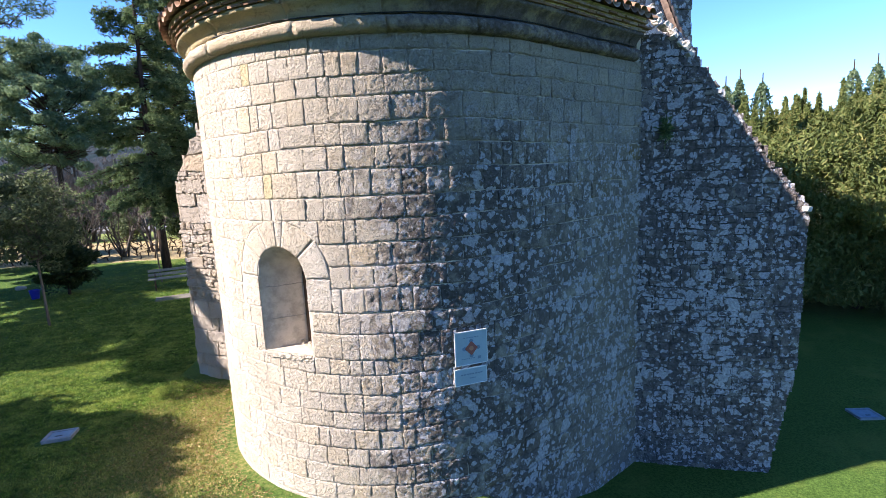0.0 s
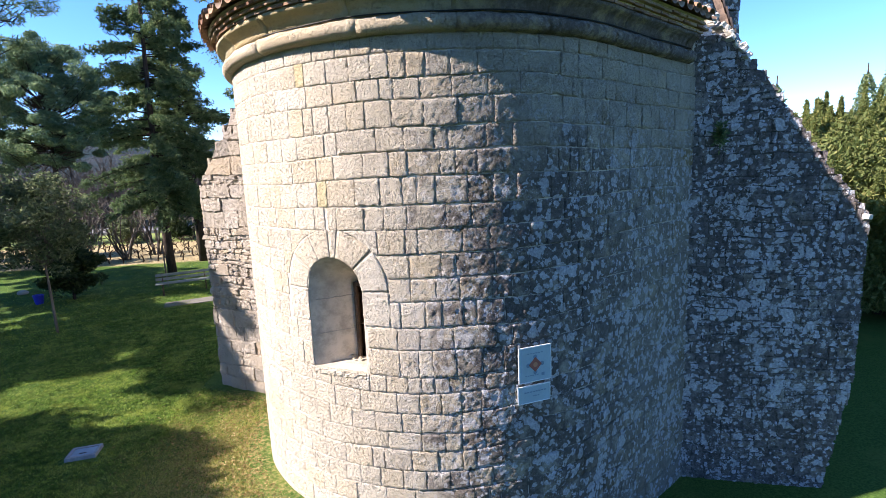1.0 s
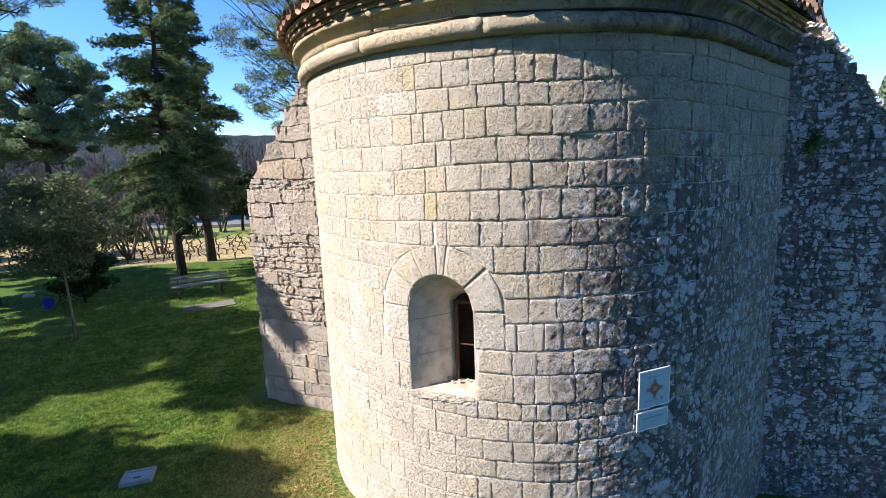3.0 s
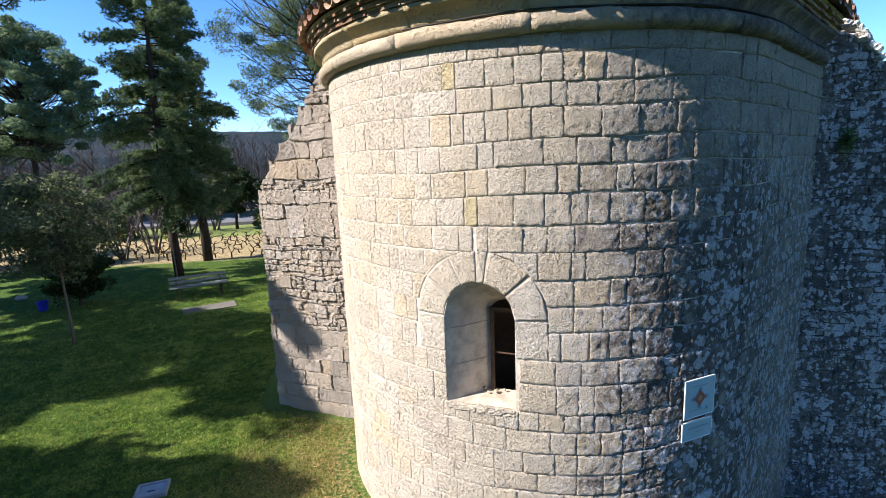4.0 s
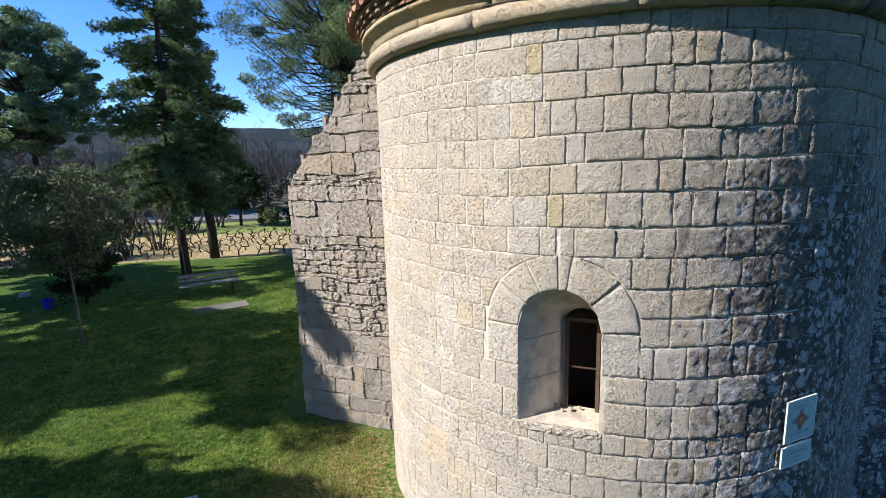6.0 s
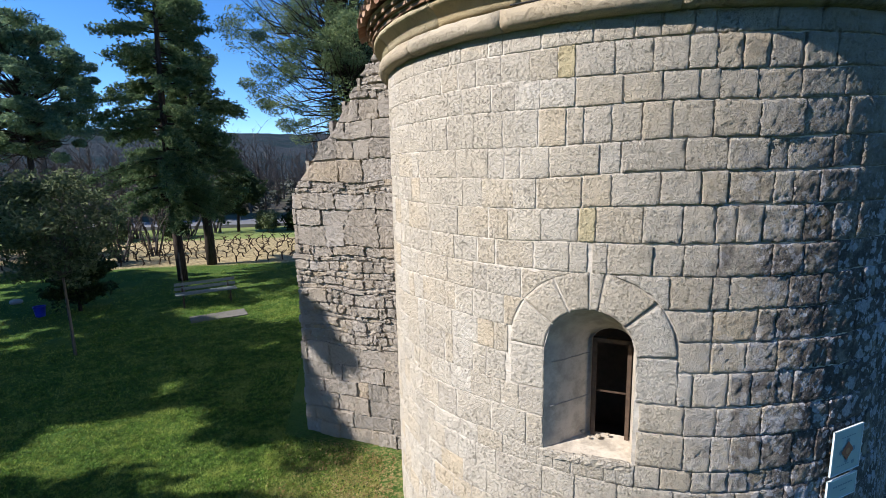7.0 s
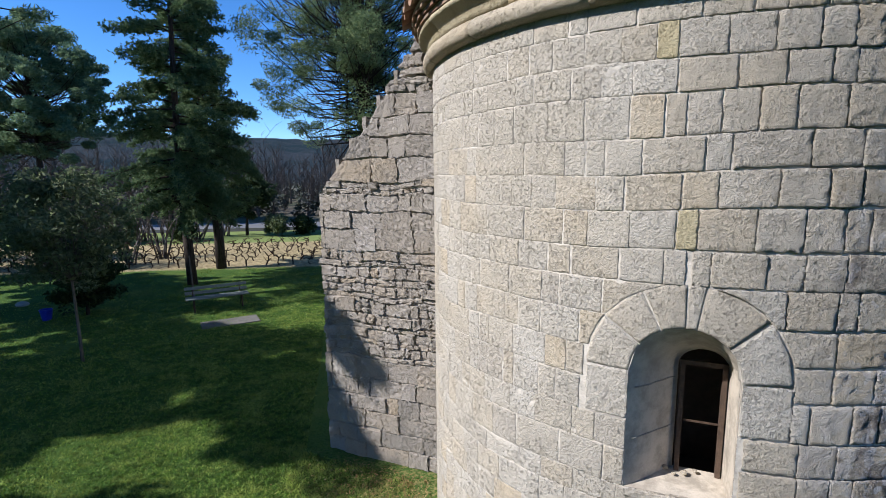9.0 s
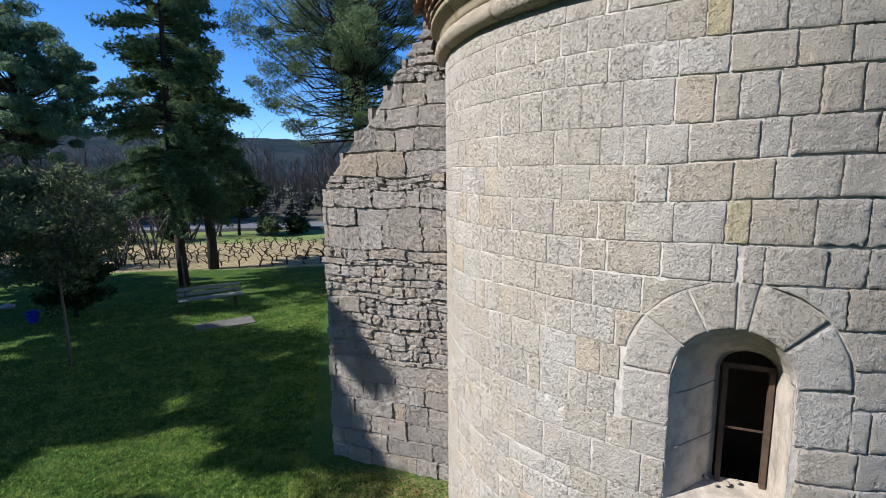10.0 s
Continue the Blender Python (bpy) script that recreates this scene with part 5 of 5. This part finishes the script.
def hills():
    """A wooded ridge that closes the valley all round."""
    verts, faces = [], []
    rings = [(150, 0.0), (230, 0.10), (330, 0.34), (450, 0.66), (600, 1.0), (800, 0.8)]
    n = 360
    for rad, lift in rings:
        for k in range(n):
            a = 2 * math.pi * k / n
            h = 45 + 14 * noise.noise((math.cos(a) * 2.2, math.sin(a) * 2.2, 3.0)) + 5 * noise.noise((math.cos(a) * 11, math.sin(a) * 11, 1.0)) + 1.6 * noise.noise((math.cos(a) * 60, math.sin(a) * 60, rad * 0.1))
            verts.append((rad * math.cos(a), rad * math.sin(a), lift * h - (1.5 if lift == 0 else 0) + (2.2 * noise.noise((a * 40, rad * 0.05, 2)) if lift > 0 else 0)))
    for j in range(len(rings) - 1):
        for k in range(n):
            a, b = j * n + k, j * n + (k + 1) % n
            faces.append((a, b, b + n, a + n))
    return verts, faces


tagged(part("backdrop", hills(), hill_material(), smooth=True), "far wooded hills with distance haze painted into their colour", "hills", kind="structure")

LAMP = plain("grey_lamp_metal", (0.35, 0.35, 0.34), 0.5, 0.4)
lamp = tagged(new("street_lamp"), "thin grey street lamp beside the far road", "street lamp")
lamp.location = (-12.8, 46.6, 0.0)
part("pole", tube([(0, 0, -0.05), (0, 0, 5.0)], [0.09, 0.06], 8), LAMP, lamp)
part("lamp_head", box(-0.5, -0.16, 4.98, 0.12, 0.16, 5.14, 0.03), LAMP, lamp)

# ---- the cypress hedge beyond the shaded flank ----
def cypress(name, label, x, y, height, radius, mat, seed, count, leaf, lumps=0.3, category="cypress", slim=0.3, leaders=0):
    g = np.random.default_rng(seed)
    z0 = ground_z(x, y)
    top = tagged(new(name), label, category)
    top.location = (x, y, z0)
    part("trunk", tube([(0, 0, -0.05), (0.05, 0, height * 0.5), (0, 0, height * 0.95)], [0.16, 0.1, 0.02], 7), BARK, top, smooth=True)
    t = g.uniform(0.02, 1, count) ** 0.85
    a = g.uniform(0, 2 * math.pi, count)
    prof = np.minimum(1, (t * 6 + 0.25)) * np.sqrt(np.maximum(0.0, 1 - t ** 3.2))
    lump = np.array([noise.noise(Vector((math.cos(q) * 2.2 + seed, math.sin(q) * 2.2, w * height * 0.8))) for q, w in zip(a, t)])
    r_ = radius * prof * (1 + lumps * lump) * np.sqrt(g.uniform(0.45, 1, count))
    c = np.stack([r_ * np.cos(a), r_ * np.sin(a), t * height * 0.9], 1)
    for _ in range(leaders):
        q, f = g.uniform(0, 2 * math.pi), g.uniform(0.0, 0.95)
        h, w = g.uniform(0.5, 1.3), g.uniform(0.10, 0.2)
        u = g.uniform(0, 1, 420)
        foot = 0.9 * height * (1 - f ** 2.2) ** 0.45 - 0.35
        b = g.uniform(0, 2 * math.pi, 420)
        ring = w * (1.05 - u) * np.sqrt(g.uniform(0.2, 1, 420))
        spire = np.stack([radius * f * math.cos(q) + ring * np.cos(b), radius * f * math.sin(q) + ring * np.sin(b), foot + u * h], 1)
        c = np.concatenate([c, spire])
    part("crown", leaf_mesh("crown", *leaf_quads(c, leaf, seed, 1.2, -0.6, 1, slim), mat), mat, top)
    return top


for k, (x, y, h, r_) in enumerate(((10.4, 16.4, 6.0, 2.2), (11.8, 15.4, 6.9, 2.3), (13.2, 14.6, 7.2, 2.4), (14.8, 13.4, 7.5, 2.4), (16.4, 12.4, 7.1, 2.4), (18.0, 11.2, 7.4, 2.4), (19.6, 10.2, 7.0, 2.4), (21.2, 9.2, 7.3, 2.4))):
    cypress("hedge_cypress", "tall yellow-green cypress hedge with rusty tips", x, y, h, r_, CYPRESS, 70 + k, 34000, 0.085, 0.75, category="hedge", leaders=26)["group"] = "cypress hedge"
for k, (x, y, h, r_) in enumerate(((14.2, 19.4, 8.7, 0.62), (15.0, 19.6, 9.0, 0.5), (15.9, 19.4, 8.8, 0.6), (19.6, 18.8, 9.2, 0.6), (20.5, 18.6, 9.4, 0.6), (23.4, 17.0, 8.9, 0.5), (12.8, 20.0, 7.9, 0.55))):
    cypress("cypress_tree", "slender dark cypress rising behind the hedge", x, y, h, r_, PINE, 80 + k, 4200, 0.10, 0.5)


fern = leaf_quads(np.random.default_rng(5).normal(scale=(0.045, 0.045, 0.09), size=(320, 3)), 0.035, 5)
fern_ob = tagged(part("wall_fern", leaf_mesh("wall_fern", *fern, FIR), FIR), "dark green tuft of fern rooted in the wall corner", "fern", kind="stuff")
fern_ob.location = (3.83, 6.80, 4.53)

# ---- grass blades on the near lawn ----
def blades(count):
    g = np.random.default_rng(95)
    x, y = -2.3 - 4.0 * g.gamma(1.6, 1.0, count), 5.4 + 4.6 * g.gamma(1.6, 1.0, count)
    th = np.degrees(np.arctan2(x - CX, -(y - CY)))
    rr = np.hypot(x - CX, y - CY)
    keep = (rr > 3.3) & ((y < 6.85 - 0.656 * x) | (x < -5.0)) & (y < 26.4 - 0.08 * x) & (x > -26) & ~((abs(x + 6.08) < 0.3) & (abs(y - 7.98) < 0.27))
    x, y = x[keep], y[keep]
    n = len(x)
    z = np.array([0.035 * noise.noise((p * 0.7, q * 0.7, 0)) for p, q in zip(x, y)])
    h = g.uniform(0.015, 0.045, n)
    a = g.uniform(0, 2 * math.pi, n)
    w = 0.006 + 0.0006 * (y - 5)
    lean = g.normal(scale=0.03, size=(n, 2))
    v = np.stack([np.stack([x - w * np.cos(a), y - w * np.sin(a), z - 0.005], 1), np.stack([x + w * np.cos(a), y + w * np.sin(a), z - 0.005], 1), np.stack([x + lean[:, 0], y + lean[:, 1], z + h], 1)], 1).reshape(-1, 3)
    return v, np.arange(3 * n).reshape(n, 3)


tagged(part("grass", leaf_mesh("grass", *blades(420000), GRASS), GRASS), "short green lawn grass", "grass", kind="stuff")


def litter(count):
    g = np.random.default_rng(96)
    th = np.radians(g.uniform(-112, -30, count))
    rr = 3.1 + np.abs(g.normal(scale=0.9, size=count))
    x, y = CX + rr * np.sin(th), CY - rr * np.cos(th)
    keep = y < 6.95 - 0.656 * x
    x, y = x[keep], y[keep]
    c = np.stack([x, y, 0.035 + 0.02 * g.random(len(x))], 1)
    return leaf_quads(c, 0.018, 96, 0.15)


LITTER = leaf_material("dry_leaves", (0.20, 0.12, 0.05), (0.36, 0.25, 0.10), (0.45, 0.36, 0.18), 0.15)
tagged(part("leaf_litter", leaf_mesh("leaf_litter", *litter(5000), LITTER), LITTER), "dry brown leaves along the foot of the wall", "leaves", kind="stuff")
